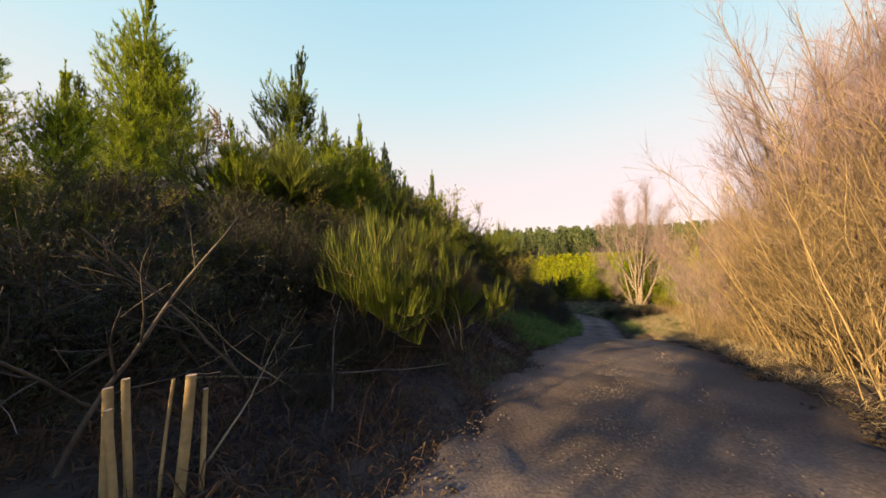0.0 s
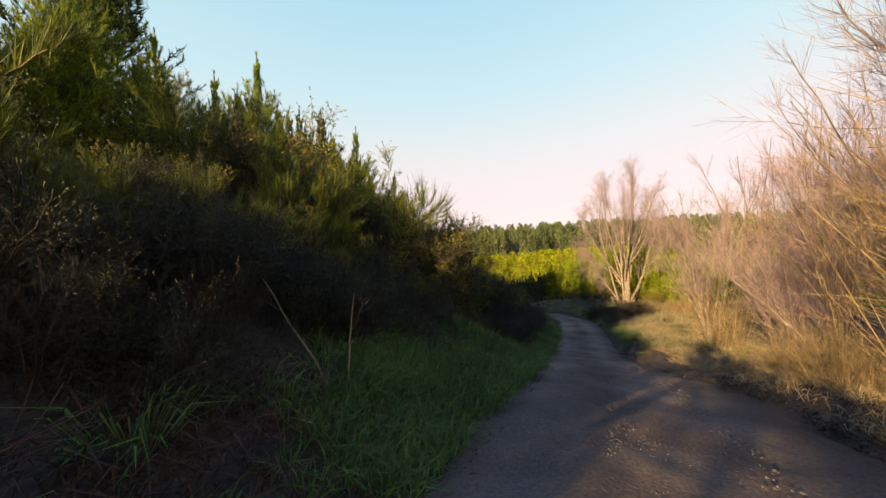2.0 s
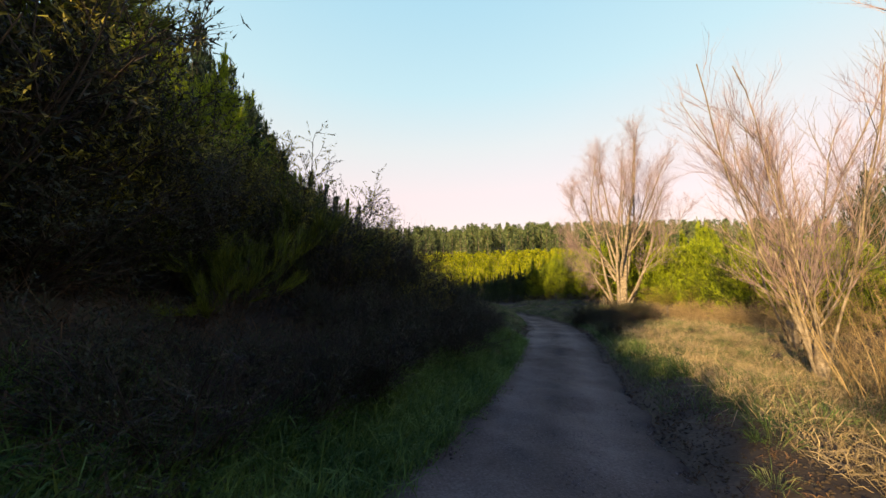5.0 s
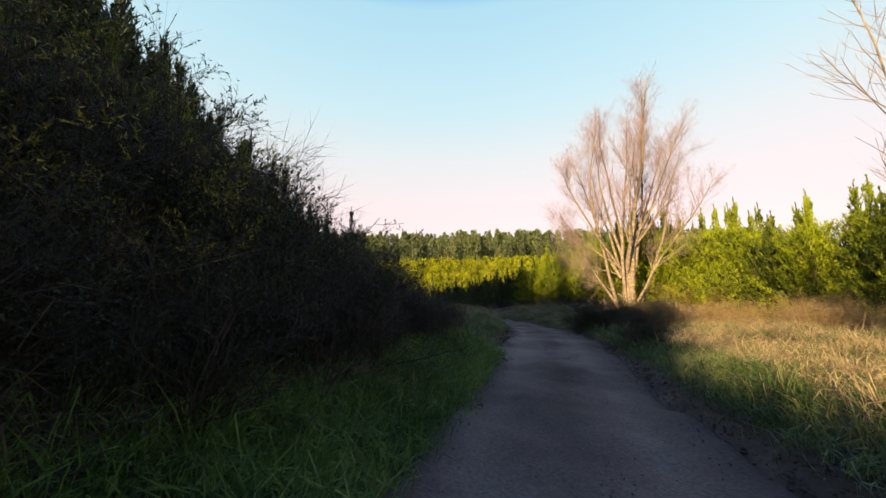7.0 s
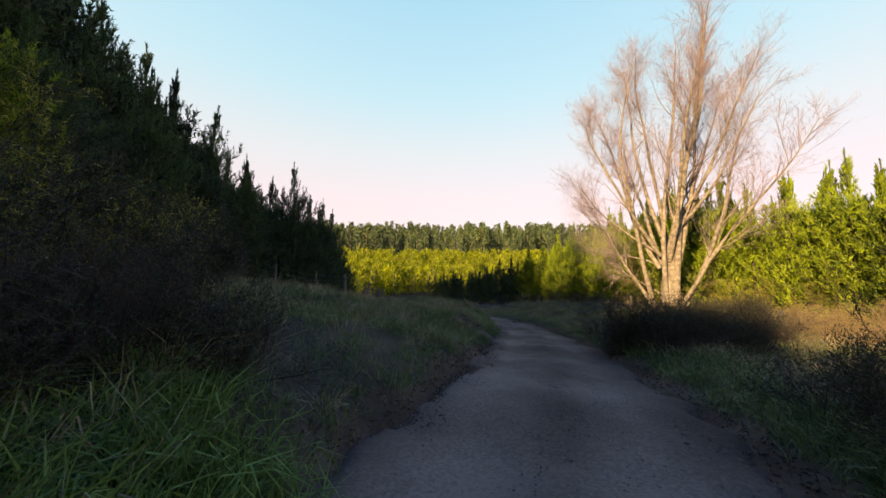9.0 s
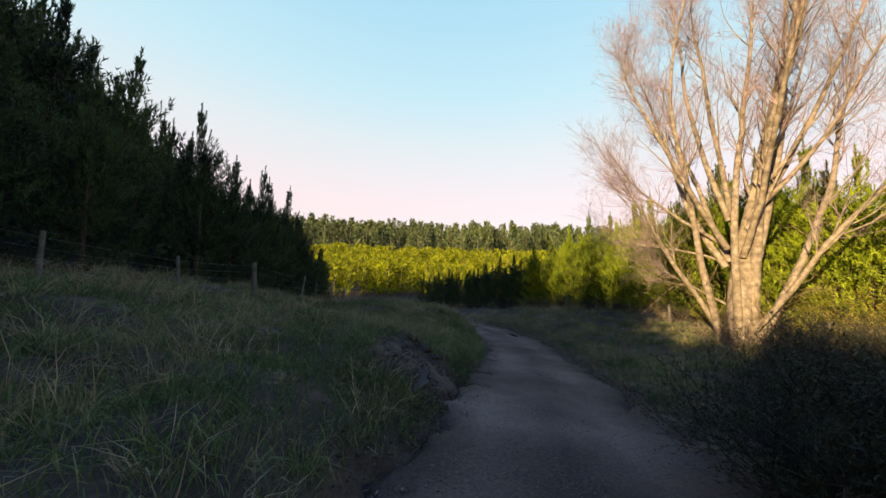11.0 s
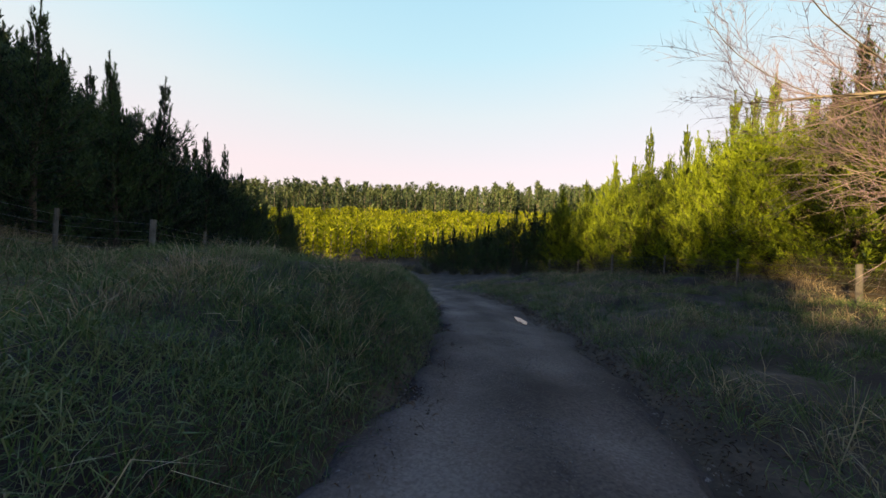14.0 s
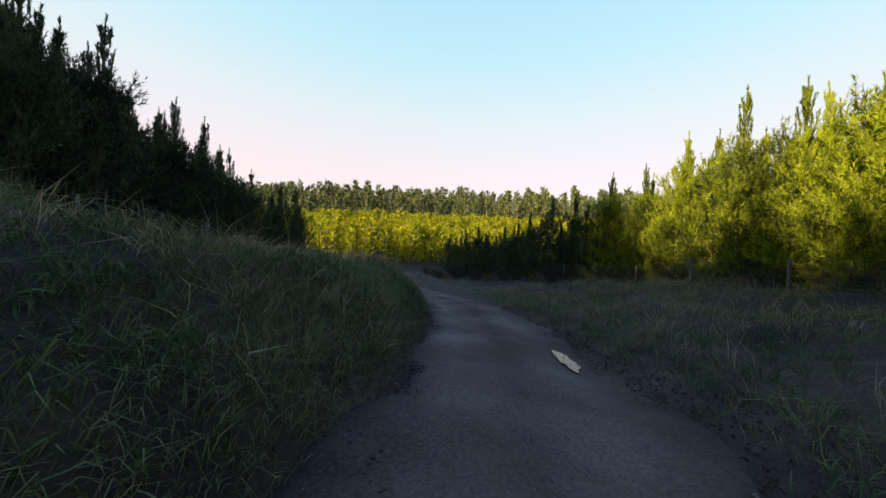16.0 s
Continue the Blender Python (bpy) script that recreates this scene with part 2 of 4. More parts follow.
def needles(base, way, length, width, rng=RNG):
    """Single thin triangles."""
    n = len(base)
    d = unit(way)
    s = unit(np.cross(d, rng.normal(size=(n, 3)))) * np.asarray(width).reshape(-1, 1) / 2
    V = np.stack([base - s, base + s, base + d * np.asarray(length).reshape(-1, 1)], 1).reshape(-1, 3)
    return V, np.arange(3 * n).reshape(-1, 3)


def along_lines(P, each, span=(0.1, 1.0), rng=RNG):
    """Points on lines, with the lines' direction there."""
    B, m, _ = P.shape
    idx = np.repeat(np.arange(B), each)
    f = rng.uniform(*span, len(idx)) * (m - 1)
    i = np.minimum(f.astype(int), m - 2)
    u = (f - i)[:, None]
    return P[idx, i] * (1 - u) + P[idx, i + 1] * u, unit(P[idx, i + 1] - P[idx, i])


def scatter(n, s, d, rng=RNG, clear=False):
    """Random places within ranges along and across the track, on the ground; clear: none on the churned mud."""
    ss, dd = rng.uniform(*s, n), rng.uniform(*d, n)
    if clear:
        ok = ((ss - 40.3) / 1.25) ** 2 + ((dd + 2.35) / 0.7) ** 2 > rng.uniform(0.7, 1.15, n)
        ss, dd = ss[ok], dd[ok]
    x, y = place(ss, dd)
    return np.stack([x, y, height(x, y)], 1)


def spot(x, y, sink=0.05):
    return float(x), float(y), float(height(x, y)) - sink

# ---- the lie of the land ----
CENTRE = np.array([(-15, -30, 2.0), (-10.5, -21, 1.2), (-1.0, -2.05, -0.45), (3.25, 5.6, -1.22), (5.85, 9.9, -1.95), (9.3, 16.3, -3.42),
                   (12.0, 21.1, -4.1), (15.2, 27.3, -4.55), (17.5, 32.55, -5.16), (19.6, 38.1, -5.93), (20.35, 40.9, -6.22), (20.85, 45.3, -6.6),
                   (20.6, 51, -7.05), (19.2, 58, -7.85), (16.6, 66, -8.7), (14.3, 72, -9.2), (11, 80, -9.6), (6, 92, -9.8)])


def spline(nodes, per=24):
    """A smooth line through the nodes."""
    k = np.vstack([2 * nodes[0] - nodes[1], nodes, 2 * nodes[-1] - nodes[-2]])
    out = []
    for i in range(1, len(k) - 2):
        u = np.linspace(0, 1, per, endpoint=False)[:, None]
        a, b, c, d = k[i - 1], k[i], k[i + 1], k[i + 2]
        out.append(0.5 * (2 * b + (c - a) * u + (2 * a - 5 * b + 4 * c - d) * u ** 2 + (3 * b - a - 3 * c + d) * u ** 3))
    return np.vstack(out + [nodes[-1:]])


LINE = spline(CENTRE)
STEP = np.linalg.norm(np.diff(LINE[:, :2], axis=0), axis=1)
ARC = np.concatenate([[0], np.cumsum(STEP)])
ARC -= ARC[2 * 24]                       # 0 where the drive begins
TANG = np.gradient(LINE[:, :2], axis=0)
TANG /= np.linalg.norm(TANG, axis=1)[:, None]


def ramp(x, *pairs):
    return np.interp(x, pairs[0::2], pairs[1::2])


def ease(x, a, b):
    u = np.clip((x - a) / (b - a), 0, 1)
    return u * u * (3 - 2 * u)


WAVES = np.random.RandomState(5)
WAVES = [(w, WAVES.uniform(0, 6.28, 9), WAVES.uniform(0, 6.28, 9)) for w in (1.0, 2.1, 4.3)]


def lumps(x, y, size):
    """Smooth noise of about +-1 with features of that size."""
    out = 0
    for w, turn_, phase in WAVES:
        for k in range(9):
            f = w * 3.1 / size * (0.7 + 0.06 * k)
            out = out + np.sin(f * (x * np.cos(turn_[k]) + y * np.sin(turn_[k])) + phase[k] + 1.3 * np.sin(0.37 * f * y + k)) / (w * 4.2)
    return out


def along(x, y):
    """Arc length along the track, distance to the right of its middle, and its height there."""
    x, y = np.asarray(x, float), np.asarray(y, float)
    shape = x.shape
    px, py = x.ravel(), y.ravel()
    s, d, z = np.empty(px.size), np.empty(px.size), np.empty(px.size)
    for i in range(0, px.size, 4000):
        a = np.stack([px[i:i + 4000], py[i:i + 4000]], 1)
        dif = a[:, None] - LINE[None, :, :2]
        j = np.argmin((dif ** 2).sum(2), 1)
        v, t = dif[np.arange(len(j)), j], TANG[j]
        lead = (v * t).sum(1)
        s[i:i + 4000] = ARC[j] + np.clip(lead, -1, 1)
        d[i:i + 4000] = np.sign(v[:, 0] * t[:, 1] - v[:, 1] * t[:, 0]) * np.sqrt((v ** 2).sum(1))
        z[i:i + 4000] = np.interp(s[i:i + 4000], ARC, LINE[:, 2])
    return s.reshape(shape), d.reshape(shape), z.reshape(shape)


def place(s, d):
    """The x and y of a point d to the right of the track's middle at arc length s."""
    x, y = np.interp(s, ARC, LINE[:, 0]), np.interp(s, ARC, LINE[:, 1])
    tx, ty = np.interp(s, ARC, TANG[:, 0]), np.interp(s, ARC, TANG[:, 1])
    return x + ty * d, y - tx * d


OFF = 0.2                                # the track runs this far to the left of the line


def wide(s):
    """Half the track's width on its right side."""
    return 1.45 + 1.1 * ease(s, 21, 10)


def height(x, y):
    """The ground's height, the track left out."""
    x, y = np.asarray(x, float), np.asarray(y, float)
    s, d, zr = along(x, y)
    a, b = np.maximum(-d - OFF - 1.45, 0), np.maximum(d + OFF - wide(s), 0)
    bank = ramp(a, 0, 0, 0.5, 0.12, 1.5, 0.7, 3, 1.7, 8, 3.7, 15, 6.2, 30, 9.5, 80, 13)
    low = ramp(a, 0, 0, 0.5, 0.03, 1.5, 0.08, 3, 0.3, 5, 1.0, 8, 2.2, 13, 4.0, 20, 6.0, 80, 11)
    field = ramp(a, 0, 0, 0.5, 0.3, 1.3, 0.62, 2.5, 0.8, 7, 1.25, 12, 1.8, 16, 2.8, 25, 6.5, 40, 11, 80, 15)
    field = field + ease(s, 43, 50) * ease(s, 67, 61) * ramp(a, 0, 0, 0.5, 0.34, 1.3, 0.62, 3, 0.5, 8, 0)
    k, m = ease(s, 24, 31), ease(s, 8, 2)
    left = (bank * (1 - m) + low * m) * (1 - k) + field * k
    near = ramp(b, 0, 0, 1, 0.1, 4, -0.2, 20, -1.2, 80, -3)
    tree = ramp(b, 0, 0, 0.8, 0.12, 7, 0.3, 20, 0.5, 80, 1)
    far = ramp(b, 0, 0, 1, 0.25, 8, 1.15, 20, 1.8, 80, 4)
    near = near + ease(s, 19, 23) * ramp(b, 0, 0, 0.3, 0.18, 1, 0.42, 2.5, 0.38, 5, 0.1)
    k1, k2 = ease(s, 22, 34), ease(s, 40, 56)
    right = (near * (1 - k1) + tree * k1) * (1 - k2) + far * k2
    rough = np.minimum(np.maximum(a, b), 2.5) / 2.5
    z = zr + left + right + rough * (0.16 * lumps(x, y, 3.5) + (0.05 + 0.05 * ease(s, 24, 30)) * lumps(x + 9, y, 0.9))
    hill = ramp(y + 0.15 * x, -400, 6, 0, 0, 60, -6, 85, -9.4, 110, -6.8, 150, -1.0, 290, 19, 420, 24, 2000, 30) + 0.8 * lumps(x, y, 60)
    hill = hill + 10 * ease(-x, 0, 50) * ease(y, 110, 50)
    w = np.maximum(ease(y, 62, 95), ease(np.abs(d), 40, 90))
    return z * (1 - w) + hill * w
# ---- end of the land ----

# ---- ground and track ----
def spaced(*stretches):
    out = [np.arange(a, b, st) for a, b, st in stretches]
    return np.unique(np.round(np.concatenate(out), 4))


gx = spaced((-1500, -200, 100), (-200, -40, 10), (-40, -14, 1.5), (-14, 32, 0.22), (32, 60, 1.2), (60, 200, 10), (200, 1501, 100))
gy = spaced((-800, -100, 100), (-100, -20, 10), (-20, -4, 1.2), (-4, 62, 0.22), (62, 130, 2), (130, 420, 10), (420, 3001, 120))
GX, GY = np.meshgrid(gx, gy)
GS, GD, GR = along(GX, GY)
GW = np.where(GD + OFF > 0, (GD + OFF) / wide(GS) * 1.45, -GD - OFF)
GW = GW + 0.10 * lumps(GX, GY, 0.7) + 0.06 * lumps(GX + 3, GY, 0.35)
GZ = height(GX, GY) - 0.14 * ease(-GW, -1.75, -1.2) * ease(GY, 90, 80)
nx, ny = len(gx), len(gy)
gi = np.arange(nx * ny).reshape(ny, nx)
ground = new("ground", mesh("ground", [(np.stack([GX, GY, GZ], -1), np.stack([gi[:-1, :-1], gi[:-1, 1:], gi[1:, 1:], gi[1:, :-1]], -1).reshape(-1, 4))], M_SOIL))
tagged(ground, "sloping grassy ground with dark soil and banks", "ground", kind="structure")

rs, rd = np.arange(-18, 92, 0.16), np.linspace(-1.75, 1.75, 40)
RS, RD = np.meshgrid(rs, rd, indexing="ij")
RX, RY = place(RS, np.where(RD > 0, RD * wide(RS) / 1.45, RD) - OFF)
RZ = np.interp(RS, ARC, LINE[:, 2])
rut = np.exp(-((RD + 0.72) / 0.28) ** 2) + np.exp(-((RD - 0.78) / 0.30) ** 2)
RZ = RZ + 0.03 - 0.045 * rut * (0.7 + 0.3 * lumps(RX, RY, 5)) + 0.026 * lumps(RX, RY, 0.8) + 0.015 * lumps(RX, RY, 0.3) + 0.008 * lumps(RX, RY, 0.17) - 0.22 * ease(np.abs(RD + 0.2 * lumps(RX, RY, 1.4) + 0.12 * lumps(RX, RY, 0.5)), 1.3, 1.75)
PUDDLE_Z = float(np.interp(53.0, ARC, LINE[:, 2])) - 0.01
pool = ease(np.sqrt(((RS - 53.0) / 1.15) ** 2 + ((RD - 1.0) / 0.45) ** 2), 1.0, 0.65)
RZ = RZ * (1 - pool) + (PUDDLE_Z - 0.03) * pool
ri = np.arange(RX.size).reshape(RX.shape)
road = new("road", mesh("road", [(np.stack([RX, RY, RZ], -1), np.stack([ri[:-1, :-1], ri[:-1, 1:], ri[1:, 1:], ri[1:, :-1]], -1).reshape(-1, 4)[:, ::-1])], M_ROAD))
wear = road.data.attributes.new("across", "FLOAT", "POINT")
wear.data.foreach_set("value", RD.ravel().astype(np.float32))
tagged(road, "rutted gravel and dirt track with worn wheel marks", "track", kind="structure")


# ---- plants ----
def pine(seed, H, spread, levels, tufts, per, mat=M_NEEDLE, crown_label="yellow-green needles in upright shoots", label="young green pine with upswept boughs and pale leader shoots"):
    """A young pine: bushy upswept boughs below, steep candle-like shoots round a bare leader above. Empty > trunk, crown."""
    rng = np.random.RandomState(seed)
    root = new("pine_tree")
    root.empty_display_size = 0.3
    TP, TR = limbs(np.array([[0, 0, -0.2]]), np.array([[0, 0, 1.0]]), [H * 1.07 + 0.2], 0.011 * H + 0.02, 0.012, 12, 0, 0.012, rng)

    def whorl(hs, n0, n1, slope, length, lift):
        base, way, L = [], [], []
        for h in hs:
            n = rng.randint(n0, n1)
            a = rng.uniform(0, 6.28) + np.arange(n) * 6.28 / n + rng.normal(0, 0.25, n)
            base.append(np.repeat([[0, 0, h * H]], n, 0) + TP[0, min(int(h * 12), 11)] * np.array((1, 1, 0)))
            way.append(np.stack([np.cos(a), np.sin(a), slope(h) + rng.normal(0, 0.15, n)], 1))
            L.append(length(h) * rng.uniform(0.65, 1.25, n))
        return limbs(np.vstack(base), np.vstack(way), np.concatenate(L), 0.02, 0.008, 5, lift, 0.05, rng)

    LP, LR = whorl(np.linspace(0.02, 0.64, levels), 6, 9, lambda h: -0.35 + 1.7 * h, lambda h: spread * (1.04 - h) ** 0.8 * min(1, 0.8 + 2 * h), 0.9)
    CP, CR = whorl((0.64, 0.71, 0.78, 0.85, 0.92), 4, 7, lambda h: 0.55 + 0.6 * h, lambda h: 0.55 + 0.30 * (1 - h) * H, 3.4)
    S1, R1 = sprout(LP, LR, tufts, (0.12, 1.0), (0.5, 1.0), (30, 70), 1.5, 0.07, 3, 0.6, 0.006, 0.35, rng)
    S2, R2 = sprout(CP, CR, 2, (0.2, 0.8), (0.25, 0.5), (25, 45), 1.8, 0.05, 3, 0.6, 0.006, 0.3, rng)
    part("trunk", mesh("trunk", [tubes(TP, TR, 7), tubes(LP, LR, 3)], M_PINEBARK), root)
    got = [along_lines(LP, per * 2, (0.08, 1.0), rng), along_lines(CP, per * 4, (0.1, 1.0), rng), along_lines(S1, per, (0.0, 1.0), rng), along_lines(S2, per, (0.0, 1.0), rng), along_lines(TP[:, -4:], per * 14, (0.05, 1.0), rng)]
    b, d = np.vstack([g[0] for g in got]), np.vstack([g[1] for g in got])
    fine = np.concatenate([np.full(len(g[0]), f) for g, f in zip(got, (1.25, 0.95, 1.15, 0.9, 0.85))])
    loose = np.concatenate([np.full(len(g[0]), f) for g, f in zip(got, (0.75, 0.5, 0.75, 0.5, 0.5))])[:, None]
    n = len(b)
    way = d * 0.85 + unit(rng.normal(0, 1, b.shape)) * loose + 0.15 * UP
    big = 1.0 if per > 9 else 1.8
    part("crown", mesh("crown", [needles(b, way, rng.uniform(0.12, 0.22, n) * (0.6 + 0.4 * big) * fine, rng.uniform(0.018, 0.032, n) * big * fine ** 0.5 * 1.1, rng)], mat, False), root, crown_label)
    return tagged(root, label, "tree", "young pines")


def broom(seed, H, leafy, mat_leaf, name, label, twig=M_DARKTWIG, width=0.008, stems=12, long=(0.2, 0.5), spread=0.45, twigs=10, upward=0.6, leaves=False, low=0.06):
    """A many-stemmed shrub, either with upright green shoots or with small leaves on fine twigs. Empty > stem_clump, foliage."""
    rng = np.random.RandomState(seed)
    root = new(name)
    a = rng.uniform(0, 6.28, stems)
    way = np.stack([np.cos(a) * spread, np.sin(a) * spread, np.ones(stems)], 1) + rng.normal(0, 0.15, (stems, 3))
    base = np.stack([np.cos(a) * 0.18, np.sin(a) * 0.18, np.full(stems, -0.15)], 1)
    P, R = limbs(base, way, rng.uniform(0.5, 1.0, stems) * H * 0.85, 0.018, 0.005, 6, 0.1, 0.14, rng)
    P2, R2 = sprout(P, R, twigs, (low, 1.0), (0.5, 1.2), (20, 65), 0.4, 0.14, 4, 0.5, 0.004, 0.4, rng)
    wood_ = [tubes(P, R, 5), tubes(P2, R2, 3)]
    if leaves:
        P3, R3 = sprout(P2, R2, 5, (0.15, 1.0), (0.25, 0.6), (25, 70), 0.3, 0.15, 2, 0.6, 0.003, 0.3, rng)
        wood_.append(needles(P3[:, 0], P3[:, 2] - P3[:, 0], np.linalg.norm(P3[:, 2] - P3[:, 0], axis=1), np.full(len(P3), 0.008), rng))
        b, d = along_lines(P3, leafy, (0.1, 1.0), rng)
    else:
        b, d = along_lines(P2, leafy, (0.1, 1.0), rng)
    part("stem_clump", mesh("stem_clump", wood_, twig), root)
    n = len(b)
    way = d * 0.7 + rng.normal(0, 0.6 if leaves else 0.26, b.shape) + upward * UP
    part("foliage", mesh("foliage", [needles(b, way, rng.uniform(*long, n), rng.uniform(0.7, 1.4, n) * width, rng)], mat_leaf, False), root)
    return tagged(root, label, "shrub")


def thicket(seed, H, stems, lean=0.35, mats=(M_CANE, M_TWIG), label="leafless tan thicket of thin upright willow canes"):
    """A clump of bare canes with fine side twigs. Empty > canes, twigs."""
    rng = np.random.RandomState(seed)
    root = new("bare_shrub")
    a, r = rng.uniform(0, 6.28, stems), np.sqrt(rng.uniform(0, 1, stems)) * 0.9
    base = np.stack([np.cos(a) * r, np.sin(a) * r, np.full(stems, -0.2)], 1)
    way = np.stack([np.cos(a) * lean * r, np.sin(a) * lean * r, np.ones(stems)], 1) + rng.normal(0, 0.12, (stems, 3))
    P, R = limbs(base, way, rng.uniform(0.55, 1.0, stems) * H, rng.uniform(0.007, 0.017, stems), 0.003, 8, 0.1, 0.075, rng)
    P2, R2 = sprout(P, R, 13, (0.10, 0.98), (0.7, 1.9), (22, 60), 0.1, 0.12, 4, 0.45, 0.0025, 0.5, rng)
    P3, R3 = sprout(P2, R2, 9, (0.1, 1.0), (0.25, 0.8), (20, 50), 0.2, 0.10, 2, 0.6, 0.003, 0.3, rng)
    part("cane_clump", mesh("cane_clump", [tubes(P, R, 5)], mats[0]), root)
    part("twig_mass", mesh("twig_mass", [tubes(P2, R2, 3), needles(P3[:, 0], P3[:, 2] - P3[:, 0], np.linalg.norm(P3[:, 2] - P3[:, 0], axis=1), np.full(len(P3), 0.005), rng)], mats[1]), root)
    return tagged(root, label, "shrub", "bare thicket by the track")


def bare_tree(seed, H, mains, spread, name="bare_tree", girth=0.22, label="", twigmat=M_ROSE, fork=0.0, more=1.0, crown=0.35, upright=1.1, fuzz=0.011, low=0.18, foot=0.55, reach=1.0):
    """A leafless tree of several limbs from one foot, the fine twigs in its outer crown. Empty > trunk, limb_spread, twig_mass."""
    rng = np.random.RandomState(seed)
    root = new(name)
    a = np.arange(mains) * 2.4 + rng.normal(0, 0.25, mains)
    out = ((np.arange(mains) + 0.4) / mains) ** 0.75 * spread
    way = np.stack([np.cos(a) * out, np.sin(a) * out, np.ones(mains)], 1)
    base = np.stack([np.cos(a) * girth * foot, np.sin(a) * girth * foot, np.full(mains, fork)], 1)
    L = (1.0 - 0.34 * (out / spread) ** 2) * rng.uniform(0.9, 1.02, mains) * (H - fork)
    P, R = limbs(base, way, L, girth * rng.uniform(0.22, 0.42, mains), 0.010, 12, upright * spread, 0.06, rng)
    TP, TR = limbs(np.array([[0, 0, -0.4]]), np.array([[0, 0, 1.0]]), [fork + 1.5], girth * 1.5, girth * 0.8, 5, 0, 0.03, rng)
    P1, R1 = sprout(P, R, 7, (low, 0.8), (0.24 * H * reach, 0.36 * H * reach), (18, 38), 0.55, 0.07, 7, 0.5, 0.006, 0.5, rng)
    P2, R2 = sprout(P1, R1, 9, (crown, 1.0), (0.09 * H, 0.17 * H), (18, 42), 0.45, 0.09, 5, 0.5, 0.0035, 0.35, rng)
    P2b, R2b = sprout(P, R, 22, (crown + 0.15, 1.0), (0.09 * H, 0.17 * H), (18, 42), 0.45, 0.09, 5, 0.4, 0.0035, 0.3, rng)
    A, AR = np.vstack([P2, P2b]), np.vstack([R2, R2b])
    P3, R3 = sprout(A, AR, int(7 * more), (0.1, 1.0), (0.4, 1.1), (15, 40), 0.4, 0.09, 2, 0.6, 0.004, 0.3, rng)
    fine = needles(P3[:, 0], P3[:, 2] - P3[:, 0], np.linalg.norm(P3[:, 2] - P3[:, 0], axis=1), np.full(len(P3), fuzz), rng)
    part("trunk", mesh("trunk", [tubes(TP, TR, 12), tubes(P, R, 8)], M_BARK), root)
    part("limb_spread", mesh("limb_spread", [tubes(P1, R1, 5)], M_BARK), root)
    part("twig_mass", mesh("twig_mass", [tubes(A, AR, 3), fine], twigmat), root, "fine rosy twigs")
    return tagged(root, label or "tall leafless tree with many pale limbs, lit by low sun", "tree")


def shadow_tree(seed, H):
    """An unseen small tree, slim bare stem and flat rounded head, added to shade the track. Empty > trunk, crown."""
    rng = np.random.RandomState(seed)
    root = new("small_tree")
    TP, TR = limbs(np.array([[0, 0, -0.2]]), np.array([[0, 0, 1.0]]), [H * 0.8], 0.03, 0.018, 7, 0, 0.03, rng)
    P, R = sprout(TP, TR, 16, (0.86, 1.0), (1.0, 1.5), (45, 95), 0.3, 0.12, 5, 0.5, 0.006, 0.0, rng)
    P2, R2 = sprout(P, R, 9, (0.25, 1.0), (0.3, 0.7), (25, 70), 0.1, 0.12, 3, 0.5, 0.003, 0.2, rng)
    b, d = along_lines(P2, 48, (0.0, 1.0), rng)
    part("trunk", mesh("trunk", [tubes(TP, TR, 8), tubes(P, R, 4), tubes(P2, R2, 3)], M_DARKTWIG), root)
    part("crown", mesh("crown", [needles(b, d + rng.normal(0, 0.9, b.shape), rng.uniform(0.06, 0.12, len(b)), rng.uniform(0.03, 0.05, len(b)), rng)], M_OLIVE, False), root)
    return tagged(root, "unseen round-headed tree with olive leaves, added to shade the track", "tree")


def put(ob, x, y, turn_=0.0, size=1.0, sink=0.05, lean=0.0):
    ob.matrix_basis = pose(*spot(x, y, sink), lean, 0, turn_) @ Matrix.Scale(size, 4)
    return ob


class Kind:
    """A few variants of a plant, each built once and then copied at the height asked for."""
    def __init__(self, makers):
        self.makers, self.made, self.k = makers, {}, 0

    def at(self, x, y, tall, lean=0.0, sink=0.05):
        i = self.k % len(self.makers)
        self.k += 1
        turn_ = RNG.uniform(0, 360)
        if i not in self.made:
            ob = self.makers[i]()
            top = max(np.array([v.co.z for v in c.data.vertices]).max() for c in ob.children)
            self.made[i] = ob, float(top)
            return put(ob, x, y, turn_, tall / top, sink, lean)
        ob, top = self.made[i]
        c = copy_thing(ob, Matrix())
        return put(c, x, y, turn_, tall / top, sink, lean)


# pines whose needles are darkened in colour to look shaded
SHADED = dict(mat=M_SHADENEEDLE, crown_label="needles coloured dark green for shade, in upright shoots", label="dense pine with upright candle shoots, needles darkened for shade")
shade_pine = Kind([lambda k=k: pine(120 + k, 8.8, 3.2, 16, 8, 20, **SHADED) for k in range(4)])
back_pine = Kind([lambda k=k: pine(220 + k, 8.8, 3.4, 13, 7, 9, **SHADED) for k in range(3)])
near_pine = Kind([lambda k=k: pine(100 + k, 8.8, 3.3, 17, 9, 24) for k in range(4)])
far_pine = Kind([lambda k=k: pine(200 + k, 8.8, 3.2, 13, 7, 9) for k in range(4)])
broom_kind = Kind([lambda k=k: broom(300 + k, 3.0, 62, M_BROOM, "broom_shrub", "tall green broom shrub with upright whippy shoots on bare stems", stems=13, twigs=12, low=0.42) for k in range(4)])
leggy_kind = Kind([lambda k=k: broom(350 + k, 2.4, 44, M_BROOM, "broom_shrub", "leggy broom shrub with green brush-like shoots on pale bare stems", twig=M_TWIG, width=0.010, stems=8, long=(0.22, 0.48), spread=0.34, twigs=11, upward=1.3, low=0.48) for k in range(3)])
